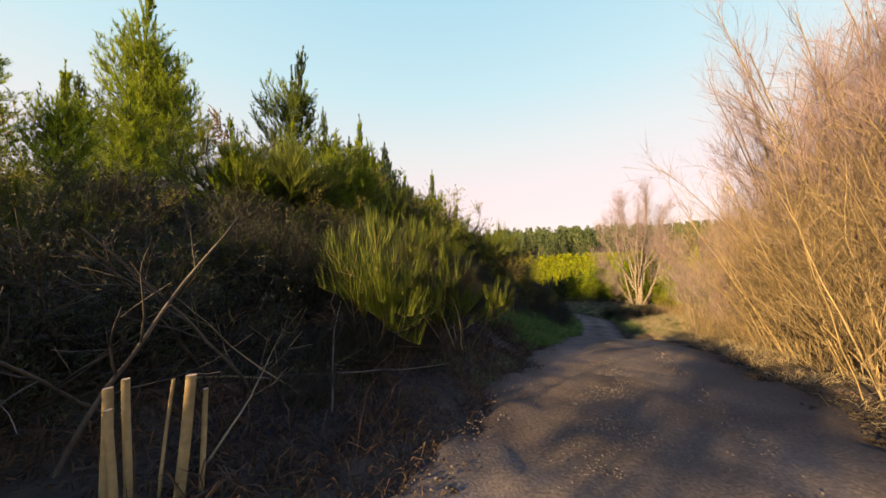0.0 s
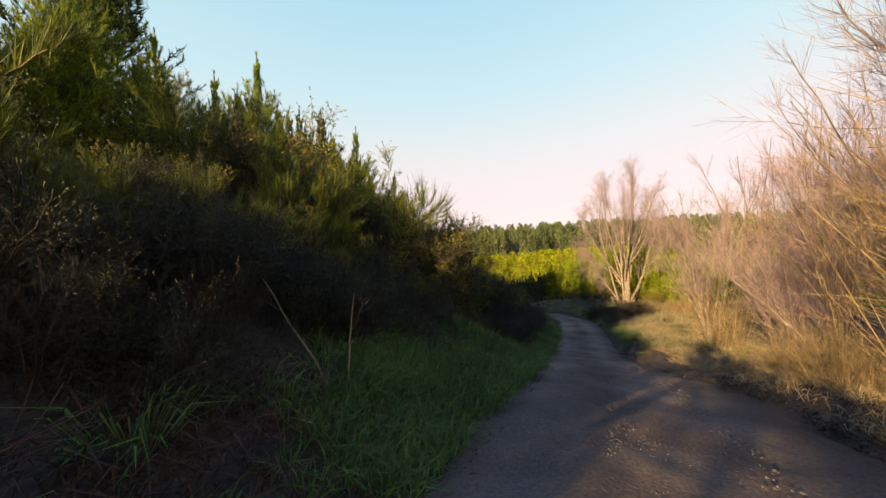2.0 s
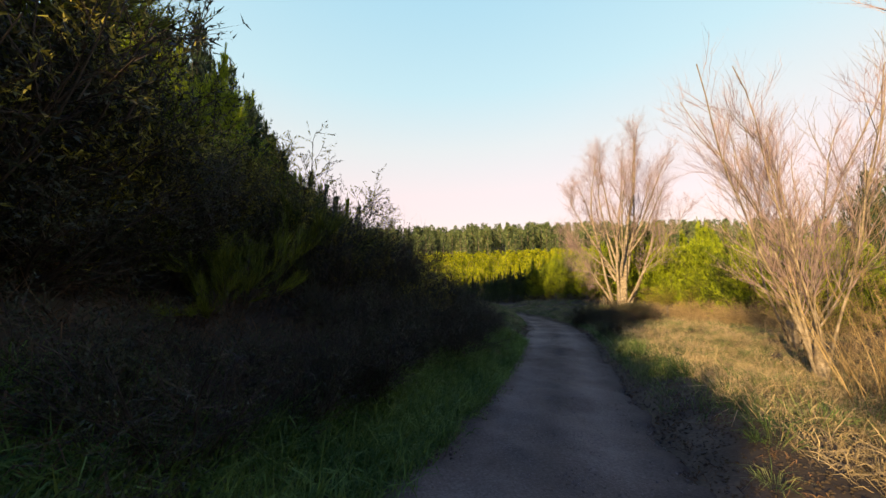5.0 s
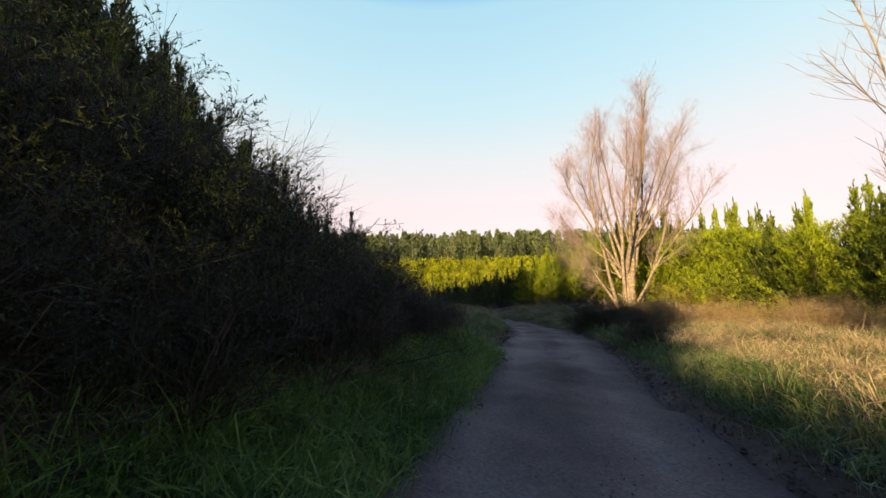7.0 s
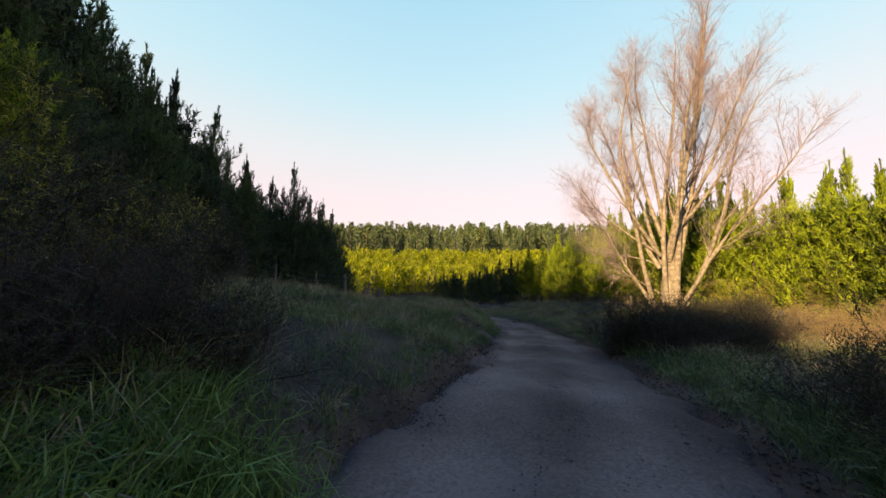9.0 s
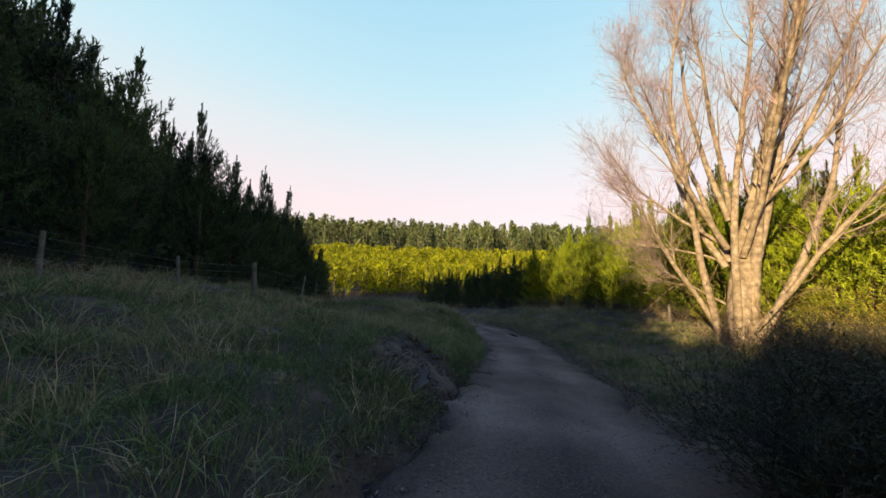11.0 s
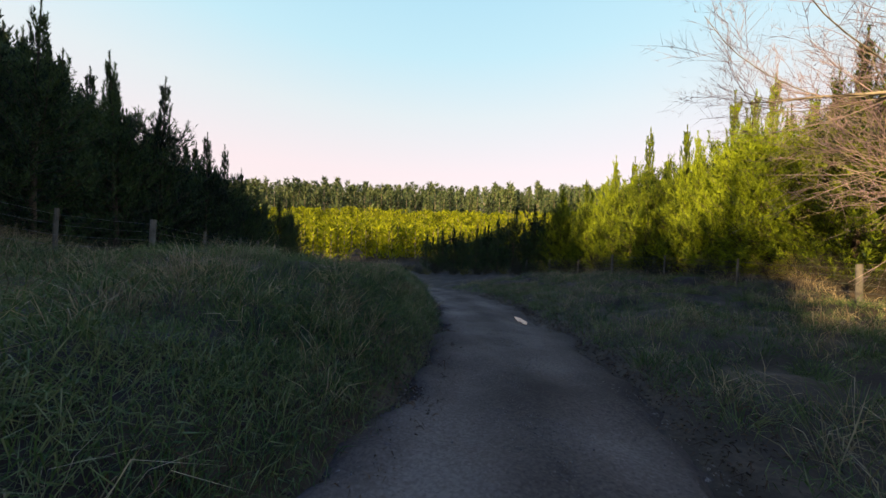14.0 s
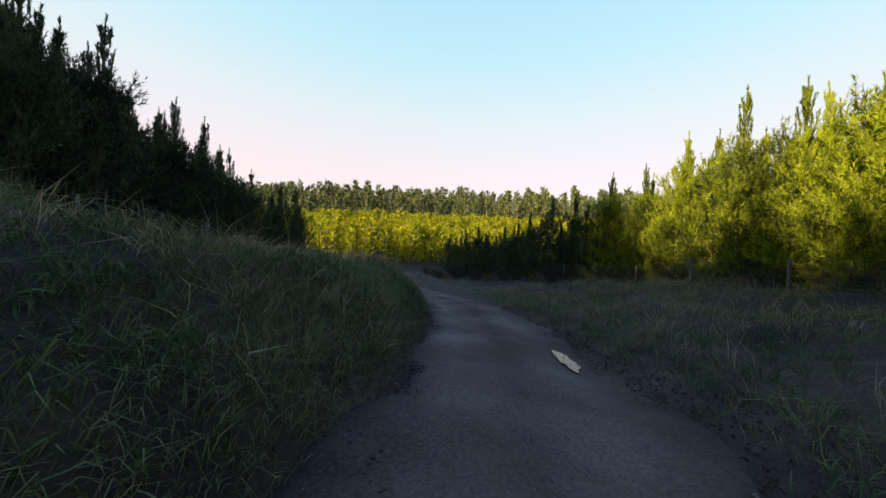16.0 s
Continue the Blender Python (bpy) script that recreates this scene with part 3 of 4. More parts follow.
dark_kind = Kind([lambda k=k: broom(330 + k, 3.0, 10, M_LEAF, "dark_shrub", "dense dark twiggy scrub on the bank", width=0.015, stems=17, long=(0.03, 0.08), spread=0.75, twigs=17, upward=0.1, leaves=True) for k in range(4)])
olive_kind = Kind([lambda k=k: broom(360 + k, 4.5, 10, M_OLIVE, "olive_shrub", "tall olive-leaved shrub on the bank", width=0.02, stems=16, long=(0.04, 0.09), spread=0.7, twigs=17, upward=0.1, leaves=True) for k in range(3)])
rust_kind = Kind([lambda k=k: broom(380 + k, 6.0, 20, M_RUST, "rusty_tree", "round-headed tree with rusty brown leaves behind the pines", width=0.03, stems=16, long=(0.06, 0.12), spread=0.75, twigs=22, upward=0.1, leaves=True) for k in range(1)])
shadow_kind = Kind([lambda k=k: shadow_tree(390 + k, 4.5) for k in range(2)])
thick_kind = Kind([lambda k=k: thicket(400 + k, 6.0, 26, 0.28) for k in range(4)])
tan_kind = Kind([lambda k=k: thicket(440 + k, 2.4, 34, 0.9, (M_TWIG, M_TWIG), "low tangle of tan leafless twigs below the pines") for k in range(2)])
low_kind = Kind([lambda k=k: thicket(430 + k, 2.2, 26, 0.7, (M_DARKTWIG, M_DARKTWIG), "low tangle of dark leafless twigs beside the track") for k in range(2)])
lone_kind = Kind([lambda k=k: bare_tree(460 + k, 9.0, 8, 0.15, reach=0.6, girth=0.11, twigmat=M_ROSE, label="slim leafless tree with grey twigs", crown=0.1, more=1.2, fuzz=0.005) for k in range(3)])

# ---- the big bare tree ----
def old_tree():
    """A broad old tree: stems that rise together from one foot, limbs that sweep out and up, a dome of fine twigs. Empty > trunk, limbs, branches, twig_mass, shoot_tangle."""
    rng = np.random.RandomState(7)
    root = new("bare_tree")
    # direction, offset of the foot, its height, tilt from upright, length, radius, bend upwards
    form = ((130, 0.20, -0.3, 3, 17.2, 0.23, 0.1), (-50, 0.22, -0.3, 4, 17.2, 0.22, 0.1), (215, 0.24, -0.3, 7, 16.6, 0.16, 0.2), (40, 0.24, -0.3, 8, 16.6, 0.16, 0.2),
            (140, 0.42, -0.3, 11, 15.6, 0.15, 0.35), (-30, 0.3, 1.8, 16, 13.8, 0.14, 0.45), (125, 0.3, 2.8, 28, 11.0, 0.14, 0.6), (-48, 0.42, -0.1, 30, 12.4, 0.15, 0.5),
            (-75, 0.35, 0.4, 33, 10.2, 0.11, 0.5), (133, 0.40, 0.1, 27, 8.4, 0.12, 0.3), (165, 0.3, 3.5, 36, 8.8, 0.12, 0.8), (80, 0.3, 3.0, 30, 10.6, 0.12, 0.6),
            (255, 0.3, 3.2, 30, 10.0, 0.12, 0.6), (-5, 0.3, 3.9, 26, 11.0, 0.12, 0.6), (300, 0.3, 4.2, 24, 11.4, 0.12, 0.5), (105, 0.2, 4.6, 17, 12.0, 0.12, 0.4),
            (140, 0.3, 3.6, 50, 5.8, 0.08, 0.5), (122, 0.3, 3.0, 68, 4.4, 0.05, 0.1), (-60, 0.3, 4.6, 40, 7.8, 0.10, 0.8), (100, 0.4, 1.4, 66, 3.6, 0.045, 0.2))
    P, R = [], []
    for turn_, off, h, tilt, length, r, lift in form:
        a, b = radians(turn_), radians(tilt)
        q, _ = limbs(np.array([[math.cos(a) * off, math.sin(a) * off, h]]), np.array([[math.cos(a) * math.sin(b), math.sin(a) * math.sin(b), math.cos(b)]]), [length], r, 0.01, 14, lift, 0.055, rng)
        w = 0.86 * r * (1 - np.linspace(0, 1, 15)[None]) ** 0.85 + 0.009
        part("limb", mesh("limb", [tubes(q, w, 9)], M_BARK), root)
        P.append(q)
        R.append(w)
    P, R = np.vstack(P), np.vstack(R)
    TP, TR = limbs(np.array([[0, 0, -0.5]]), np.array([[0, 0, 1.0]]), [4.0], 0.47, 0.24, 9, 0, 0.02, rng)
    TR = TR + 0.22 * np.exp(-np.linspace(0, 9, 10)[None] / 1.2)
    part("trunk", mesh("trunk", [tubes(TP, TR, 16)], M_BARK), root, "thick tan trunk with pale lichen patches")
    P1, R1 = sprout(P, R, 8, (0.3, 0.92), (2.0, 4.6), (18, 40), 0.7, 0.08, 7, 0.45, 0.006, 0.5, rng)
    P2, R2 = sprout(P1, R1, 7, (0.2, 1.0), (1.0, 2.4), (22, 55), 0.3, 0.12, 5, 0.5, 0.004, 0.35, rng)
    P2b, R2b = sprout(P, R, 14, (0.5, 1.0), (1.0, 2.6), (20, 50), 0.45, 0.1, 5, 0.35, 0.004, 0.3, rng)
    P2c, R2c = sprout(P[:16], R[:16], 26, (0.72, 1.0), (1.0, 2.0), (18, 55), 0.5, 0.1, 5, 0.35, 0.004, 0.2, rng)
    A, AR = np.vstack([P2, P2b, P2c]), np.vstack([R2, R2b, R2c])
    P3, R3 = sprout(A, AR, 9, (0.1, 1.0), (0.4, 1.1), (22, 60), 0.3, 0.1, 2, 0.6, 0.003, 0.3, rng)
    P4, R4 = sprout(P3, R3, 3, (0.2, 1.0), (0.2, 0.5), (18, 45), 0.3, 0.1, 2, 0.6, 0.003, 0.3, rng)
    hair = [needles(Q[:, 0], Q[:, -1] - Q[:, 0], np.linalg.norm(Q[:, -1] - Q[:, 0], axis=1), np.full(len(Q), k), rng) for Q, k in ((P3, 0.008), (P4, 0.006))]
    for k in range(len(P1)):
        part("branch", mesh("branch", [tubes(P1[k:k + 1], R1[k:k + 1], 5)], M_BARK), root)
    part("twig_mass", mesh("twig_mass", [tubes(A, AR, 3)] + hair, M_ROSE), root, "fine rosy twigs")
    S, SR = sprout(P[[4, 7, 8, 9, 19]], R[[4, 7, 8, 9, 19]], 10, (0.02, 0.35), (0.7, 1.8), (40, 85), 0.2, 0.12, 6, 0.12, 0.003, 0.3, rng)
    S2, SR2 = sprout(S, SR, 7, (0.1, 1.0), (0.3, 0.8), (25, 60), 0.1, 0.1, 3, 0.6, 0.002, 0.3, rng)
    part("shoot_tangle", mesh("shoot_tangle", [tubes(S, SR, 4), tubes(S2, SR2, 3)], M_TWIG), root, "tangle of thin tan shoots round the trunk")
    return tagged(root, "large leafless old tree with many pale limbs and rosy twigs", "tree")


put(old_tree(), 27.9, 39.1, 0, 1.0, -0.15)

# ---- pines on the hill beside the first stretch ----
# the four round (0.5, 20) to (1.4, 23) are hidden, added to shade the far verge
for x, y, tall in ((-14.2, 13.3, 9.8), (-9.0, 16.5, 10.8), (-6.2, 23.0, 10.8), (-16.5, 17.5, 9.0), (-0.5, 21.8, 7.8),
                   (-12.5, 9.0, 4.2), (-18, 10, 7.0), (-3.0, 27.0, 8.5), (1.0, 29.5, 8.0), (-8, 29, 9), (-2.5, 32, 9), (1.5, 33, 8), (0.5, 20.2, 5.2), (1.8, 20.8, 5.0), (-0.8, 19.2, 5.2), (1.4, 23.4, 6.6), (4.5, 31, 6.4), (3.2, 28.6, 6.0), (0, 26.4, 6.6), (-2.2, 25.0, 7.2), (-5, 18.5, 6.5), (-15.5, 15, 8)):
    near_pine.at(x, y, tall)
# the first six stand out of view, added to shade the bank
for s_, d_, tall in ((-4.0, -12.0, 5.6), (-2.0, -13.5, 5.8), (-0.5, -11.2, 5.2), (1.2, -13.0, 5.8), (2.8, -11.6, 5.4), (4.4, -13.4, 5.6), (9.5, -9.6, 5.0), (12.6, -9.2, 4.8)):
    near_pine.at(*place(s_, d_), tall - 1.1)
# ---- pines behind the fence, on the open stretch ----
rows = RNG
FRONT = spline(np.array([(3.5, 33.0), (5.0, 36.3), (6.4, 39.5), (7.3, 43.0), (7.6, 46.5), (7.3, 50.0), (7.0, 53.5), (6.8, 57.0), (6.6, 60.5), (6.2, 64.5), (5.2, 68.0)]), 6)
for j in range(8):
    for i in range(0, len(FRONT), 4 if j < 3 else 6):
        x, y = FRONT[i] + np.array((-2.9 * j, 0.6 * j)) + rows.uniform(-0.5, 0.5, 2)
        # rows past j = 2 are hidden and raised, to shade what stands before them
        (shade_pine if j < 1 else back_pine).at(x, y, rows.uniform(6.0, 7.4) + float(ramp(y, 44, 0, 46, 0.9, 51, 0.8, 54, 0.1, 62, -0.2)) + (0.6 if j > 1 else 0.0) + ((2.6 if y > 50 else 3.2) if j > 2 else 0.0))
for i in range(34):                         # taller pines added out of sight on the hillside, to shade the bend
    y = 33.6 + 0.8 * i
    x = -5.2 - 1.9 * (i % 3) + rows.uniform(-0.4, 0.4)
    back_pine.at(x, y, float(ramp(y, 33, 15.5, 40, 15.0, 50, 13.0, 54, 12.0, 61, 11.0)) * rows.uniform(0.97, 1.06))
# ---- pines beyond the bare tree and round the bend ----
FLANK = spline(np.array([(27.5, 24.0), (29.8, 28.0), (31.5, 33.0), (33.0, 38.0), (33.8, 44.0), (33.8, 49.5), (33.0, 54.0), (31.6, 58.5), (30.0, 62.0), (26.0, 66.5), (21.8, 72.5), (18.5, 80.0)]), 8)
for j in range(3):
    for i in range(0, len(FLANK), 2):
        if FLANK[i][1] < 60 and i % 4 and j:
            continue
        x, y = FLANK[i] + np.array((2.4 * j, 0.9 * j)) + rows.uniform(-0.5, 0.5, 2)
        tall = np.interp(y, (24, 30, 38, 44, 51, 58, 62, 68, 80), (5.4, 6.6, 7.8, 9.2, 9.0, 7.8, 6.6, 5.2, 4.8)) * rows.uniform(0.86, 1.1)
        # beyond y 62.5 the shade-coloured pines keep the bend dark
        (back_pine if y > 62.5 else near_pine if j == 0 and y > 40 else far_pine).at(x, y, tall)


for i in range(0, len(FLANK), 2):           # undergrowth in front of those pines
    x, y = FLANK[i] + np.array((-2.3, -0.6)) + rows.uniform(-0.6, 0.6, 2)
    if y < 36:
        (olive_kind, tan_kind, tan_kind)[i // 2 % 3].at(x, y, rows.uniform(1.3, 2.0))
        tan_kind.at(x - 1.6, y + 1.2, rows.uniform(1.0, 1.5))
    else:
        (dark_kind, olive_kind, dark_kind)[i // 2 % 3].at(x, y, rows.uniform(0.9, 1.6))


def wood(name, n, xr, yr, tall, label, thin, keep):
    """A far wood of many small ragged conifers."""
    rng = np.random.RandomState(len(name))
    x, y = rng.uniform(*xr, n), rng.uniform(*yr, n)
    ok = keep(x, y)
    x, y = x[ok], y[ok]
    n = len(x)
    z = height(x, y)
    T = rng.uniform(*tall, n)
    per = 130 if thin < 0.3 else 190
    idx = np.repeat(np.arange(n), per)
    h = rng.uniform(0.03, 1.0, n * per)
    r = T[idx] * (0.34 if thin < 0.3 else 0.30) * rng.uniform(0.7, 1.4, n)[idx] * (1 - h) ** 0.6 * rng.uniform(0.5, 1.1, n * per) + 0.05
    a = rng.uniform(0, 6.28, n * per)
    b = np.stack([x[idx] + np.cos(a) * r * 0.4, y[idx] + np.sin(a) * r * 0.4, z[idx] + h * T[idx]], 1)
    way = np.stack([np.cos(a), np.sin(a), np.full(n * per, 0.9)], 1) + rng.normal(0, 0.3, (n * per, 3))
    base = np.stack([x, y, z - 0.3], 1)
    P, R = limbs(base, np.repeat([[0, 0, 1.0]], n, 0), T, T * 0.014, 0.03, 3, 0, 0.01, rng)
    ob = new(name)
    part("foliage", mesh("foliage", [needles(b, way, T[idx] * (0.13 if thin < 0.3 else 0.085) * rng.uniform(0.7, 1.4, n * per), T[idx] * (0.042 if thin < 0.3 else 0.040), rng)], M_FARPINE if thin >= 0.3 else M_LITYOUNG, False), ob)
    part("trunks", mesh("trunks", [tubes(P, R, 4)], M_BARK), ob)
    return tagged(ob, label, "forest", kind="stuff")


wood("young_plantation", 2000, (-45, 110), (88, 152), (4.5, 6.5), "plantation of young pines on the far slope", 0.2, lambda x, y: y > 88 + 0.1 * x)
wood("far_forest", 1900, (-220, 280), (165, 320), (11, 18.5), "tall pine forest along the far ridge", 0.4, lambda x, y: y > 0)

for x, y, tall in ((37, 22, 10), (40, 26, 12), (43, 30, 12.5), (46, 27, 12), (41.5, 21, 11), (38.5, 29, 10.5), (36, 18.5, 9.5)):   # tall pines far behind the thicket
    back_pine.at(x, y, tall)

# ---- shrubs on the bank ----
def crest(s, d):
    """How tall the scrub stands on the bank."""
    front = ramp(s, 2, 1.2, 8, 1.3, 13, 1.3, 15, 1.3, 16, 1.6, 16.8, 2.7, 17.6, 2.5, 18.8, 1.9, 20.7, 2.0, 24, 2.3, 26, 2.4, 27, 2.4, 28, 2.1, 30, 1.9, 31.5, 1.5)
    back = ramp(s, 2, 1.6, 8, 1.5, 12, 1.6, 14, 1.9, 15, 3.2, 16, 5.0, 17.5, 4.9, 18.5, 3.8, 20, 3.2, 21.5, 3.1, 24, 3.4, 26, 3.3, 28, 2.9, 31, 2.4, 33, 2.1)
    return front + (back - front) * ramp(-d, 4.5, 0, 6.5, 1)


def scrub(kinds, n, s, d, low=0.8, high=1.02, cap=9.0):
    for i in range(n):
        s_, d_ = s[0] + (s[1] - s[0]) * (i + RNG.uniform(0, 1)) / n, RNG.uniform(*d)
        kinds[i % len(kinds)].at(*place(s_, d_), min(cap, float(crest(s_, d_)) * RNG.uniform(low, high)))


for s_, d_, t_ in ((5.9, -2.75, 2.5), (4.5, -4.0, 2.6), (7.0, -4.6, 2.3)):
    leggy_kind.at(*place(s_, d_), t_)
for x, y, tall in ((-6.9, 7.9, 3.6), (-6.1, 10.0, 4.3), (-4.9, 11.4, 4.9), (-3.9, 12.4, 4.7), (-5.6, 12.5, 5.7), (-3.7, 14.5, 4.9)):
    near_pine.at(x, y, tall)
for x, y, tall in ((-2.2, 13.5, 3.2), (-1.6, 14.6, 3.2), (-2.8, 14.2, 3.4)):
    dark_kind.at(x, y, tall)
for x, y, tall in ((-6.6, 8.9, 3.5), (-5.9, 11.1, 3.9), (-0.9, 13.2, 3.4), (-4.1, 13.4, 4.0), (-3.0, 12.8, 3.7), (-7.4, 8.4, 3.4), (-6.0, 9.3, 3.2)):
    broom_kind.at(x, y, tall)
for s_, d_, t_ in ((6.0, -5.1, 2.5), (7.7, -4.4, 1.9), (8.9, -4.9, 1.6), (9.3, -5.8, 1.5), (10.9, -6.4, 1.6), (12.0, -6.0, 1.6), (13.6, -6.2, 1.8)):
    broom_kind.at(*place(s_, d_), t_)
for s_, d_, t_ in ((5.2, -4.4, 2.0), (5.0, -6.6, 2.3), (7.2, -6.2, 1.8), (4.2, -5.4, 2.0), (3.4, -6.8, 2.2)):
    dark_kind.at(*place(s_, d_), t_)
scrub((dark_kind, olive_kind, broom_kind, dark_kind), 20, (2, 14), (-8.0, -5.6))
scrub((dark_kind, olive_kind, dark_kind), 18, (2, 14), (-12, -8))
for i in range(12):
    (olive_kind, broom_kind, olive_kind)[i % 3].at(*place(11.5 + 0.5 * i, RNG.uniform(-10.5, -8.4)), RNG.uniform(3.4, 4.4))
scrub((olive_kind, dark_kind, olive_kind, dark_kind, broom_kind), 28, (15.6, 24), (-6.8, -4.4))
scrub((olive_kind, broom_kind, dark_kind), 16, (14, 26), (-10, -7))
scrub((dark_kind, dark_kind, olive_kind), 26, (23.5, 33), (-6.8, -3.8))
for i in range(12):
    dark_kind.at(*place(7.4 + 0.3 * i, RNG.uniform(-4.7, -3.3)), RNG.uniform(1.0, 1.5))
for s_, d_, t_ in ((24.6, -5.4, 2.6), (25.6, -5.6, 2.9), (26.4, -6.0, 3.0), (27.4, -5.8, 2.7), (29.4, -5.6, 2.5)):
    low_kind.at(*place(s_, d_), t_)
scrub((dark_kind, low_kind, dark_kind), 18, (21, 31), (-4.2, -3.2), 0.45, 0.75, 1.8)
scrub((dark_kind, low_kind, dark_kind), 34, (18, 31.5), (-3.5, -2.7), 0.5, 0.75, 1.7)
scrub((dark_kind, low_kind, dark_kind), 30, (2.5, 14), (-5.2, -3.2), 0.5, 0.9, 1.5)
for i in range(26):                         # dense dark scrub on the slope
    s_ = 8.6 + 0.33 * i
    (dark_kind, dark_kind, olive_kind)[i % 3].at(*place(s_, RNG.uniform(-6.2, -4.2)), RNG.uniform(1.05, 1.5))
for i in range(16):
    x, y = place(-6 + i * 0.9 + RNG.uniform(-0.4, 0.4), -8.5 - 2.0 * (i % 3) + RNG.uniform(-0.6, 0.6))
    (dark_kind, olive_kind)[i % 2].at(x, y, RNG.uniform(1.3, 2.2))
# this row and the next, mostly out of view, are added to shade the bank
for i in range(10):
    x, y = place(-5 + i * 0.8 + RNG.uniform(-0.3, 0.3), RNG.uniform(-9.0, -7.0))
    (dark_kind, olive_kind, broom_kind)[i % 3].at(x, y, RNG.uniform(2.0, 2.6))
for s_ in np.linspace(-5.0, 2.6, 9):
    dark_kind.at(*place(s_, RNG.uniform(-6.5, -4.6)), float(ramp(s_, -5, 1.5, 2, 2.2)) * RNG.uniform(0.9, 1.08))
for i in range(13):                         # unseen scrub behind the starting point, added to set the shadow's edge
    x, y = place(-13 + i * 0.95 + RNG.uniform(-0.3, 0.3), RNG.uniform(-6.6, -5.0))
    (dark_kind, olive_kind)[i % 2].at(x, y, RNG.uniform(1.2, 1.5))
# higher unseen row, added to keep the bank dark but the track lit
for i in range(18):
    dark_kind.at(*place(-20 + i * 0.85, RNG.uniform(-11.5, -9.5)), float(ramp(i, 5, 2.0, 9, 2.7)) * RNG.uniform(0.95, 1.05))
# four unseen trees, added to cast the carrying vehicle's shadow onto the track
for s_, d_, t_ in ((-11.3, -5.5, 4.5), (-8.2, -5.3, 4.5), (-5.2, -5.4, 4.6), (-2.3, -5.6, 4.9)):
    shadow_kind.at(*place(s_, d_), t_)

# ---- bare thicket beside the first stretch ----
for i in range(18):
    s_ = 6.2 + i * 0.9
    for j in range(2 if s_ < 13.5 else 1):
        if s_ > 14 and i % 2:
            continue
        x, y = place(s_ + RNG.uniform(-0.4, 0.4), 3.7 + 0.13 * i + j * 1.8 + RNG.uniform(-0.3, 0.4))
        if s_ < 14:
            thick_kind.at(x, y, RNG.uniform(4.6, 6.4))
        else:
            lone_kind.at(x, y, RNG.uniform(5.0, 7.0))
            tan_kind.at(x + RNG.uniform(-1, 1), y + RNG.uniform(-1, 1), RNG.uniform(1.2, 2.2))
for s_, d_, t_ in ((7.6, 5.0, 8.6), (8.6, 4.6, 8.8), (9.9, 4.9, 9.6), (10.8, 5.8, 10.4), (11.6, 4.7, 9.4), (12.8, 5.3, 9.8), (14.2, 5.7, 9.2), (16, 6.2, 8.8), (18.5, 7.6, 9.0), (20.8, 7.0, 9.3), (23.3, 6.8, 9.6), (27.2, 5.9, 9.6)):
    lone_kind.at(*place(s_, d_), t_)
put(bare_tree(481, 10.5, 6, 1.0, girth=0.12, label="spreading leafless tree with drooping grey twigs", twigmat=M_TWIG, upright=0.5, crown=0.15, more=0.6, fuzz=0.005), 21.0, 21.7, 0)
for s_, d_, t_ in ((24.5, 5.4, 4.0), (26.0, 6.2, 3.6), (28.5, 6.8, 3.2)):
    thick_kind.at(*place(s_, d_), t_)
for x, y, t_ in ((31.0, 36.5, 2.8), (32.0, 35.0, 3.0), (29.8, 37.3, 1.9), (31.8, 38.6, 2.4)):
    olive_kind.at(x, y, t_)
low_kind.at(27.0, 38.2, 1.5)
rust_kind.at(-13.0, 27.5, 11.5)
rust_kind.at(-9.5, 24.5, 6.5)
for i in range(16):
    x, y = place(37.0 + 0.4 * i + RNG.uniform(-0.4, 0.4), 2.4 + 0.08 * i + RNG.uniform(0, 1.6))
    low_kind.at(x, y, RNG.uniform(0.7, 1.2))
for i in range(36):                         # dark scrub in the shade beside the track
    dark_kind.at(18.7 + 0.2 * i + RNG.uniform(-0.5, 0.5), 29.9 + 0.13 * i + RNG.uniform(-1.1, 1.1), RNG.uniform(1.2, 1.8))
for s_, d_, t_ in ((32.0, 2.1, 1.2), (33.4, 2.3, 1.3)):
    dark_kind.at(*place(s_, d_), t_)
for s_, d_, t_ in ((38, 4.0, 1.6), (40, 4.6, 1.5), (42.5, 5.2, 1.4), (41, 6.5, 1.8), (44, 7.4, 1.5)):
    low_kind.at(*place(s_, d_), t_)


# ---- grass ----
def grass(name, mat, n, s, d, long, width, label, droop=0.7, lean=0.45, clump=0.5, bare=0.0):
    rng = np.random.RandomState(len(name) * 7 + n)
    c = scatter(n // 12, s, d, rng, True)
    keep = lumps(c[:, 0], c[:, 1], 1.8) > bare
    c = c[keep]
    b = np.repeat(c, 12, 0)
    b[:, :2] += rng.normal(0, 0.09, (len(b), 2))
    b[:, 2] = height(b[:, 0], b[:, 1]) - 0.02
    m = len(b)
    big = np.repeat(rng.uniform(0.6, 1.25, len(c)), 12)
    way = np.stack([rng.normal(0, lean, m), rng.normal(0, lean, m), np.ones(m)], 1)
    ob = new(name, mesh(name, blades(b, way, rng.uniform(*long, m) * big, rng.uniform(0.7, 1.3, m) * width, droop, rng), mat, False))
    return tagged(ob, label, "grass", kind="stuff")


grass("start_grass", M_GRASS, 12000, (-3, 8), (-5.0, -1.7), (0.08, 0.24), 0.010, "thin grass among dead bracken", bare=0.1)
grass("start_litter", M_FERN, 30000, (-3, 9), (-4.2, -1.6), (0.06, 0.28), 0.011, "dead stalks and leaf litter at the foot of the bank", 1.2, 1.4, bare=-1)
grass("verge_grass", M_VERGE, 64000, (9, 31), (-2.7, -1.45), (0.15, 0.45), 0.011, "green grass along the foot of the bank", bare=-2)
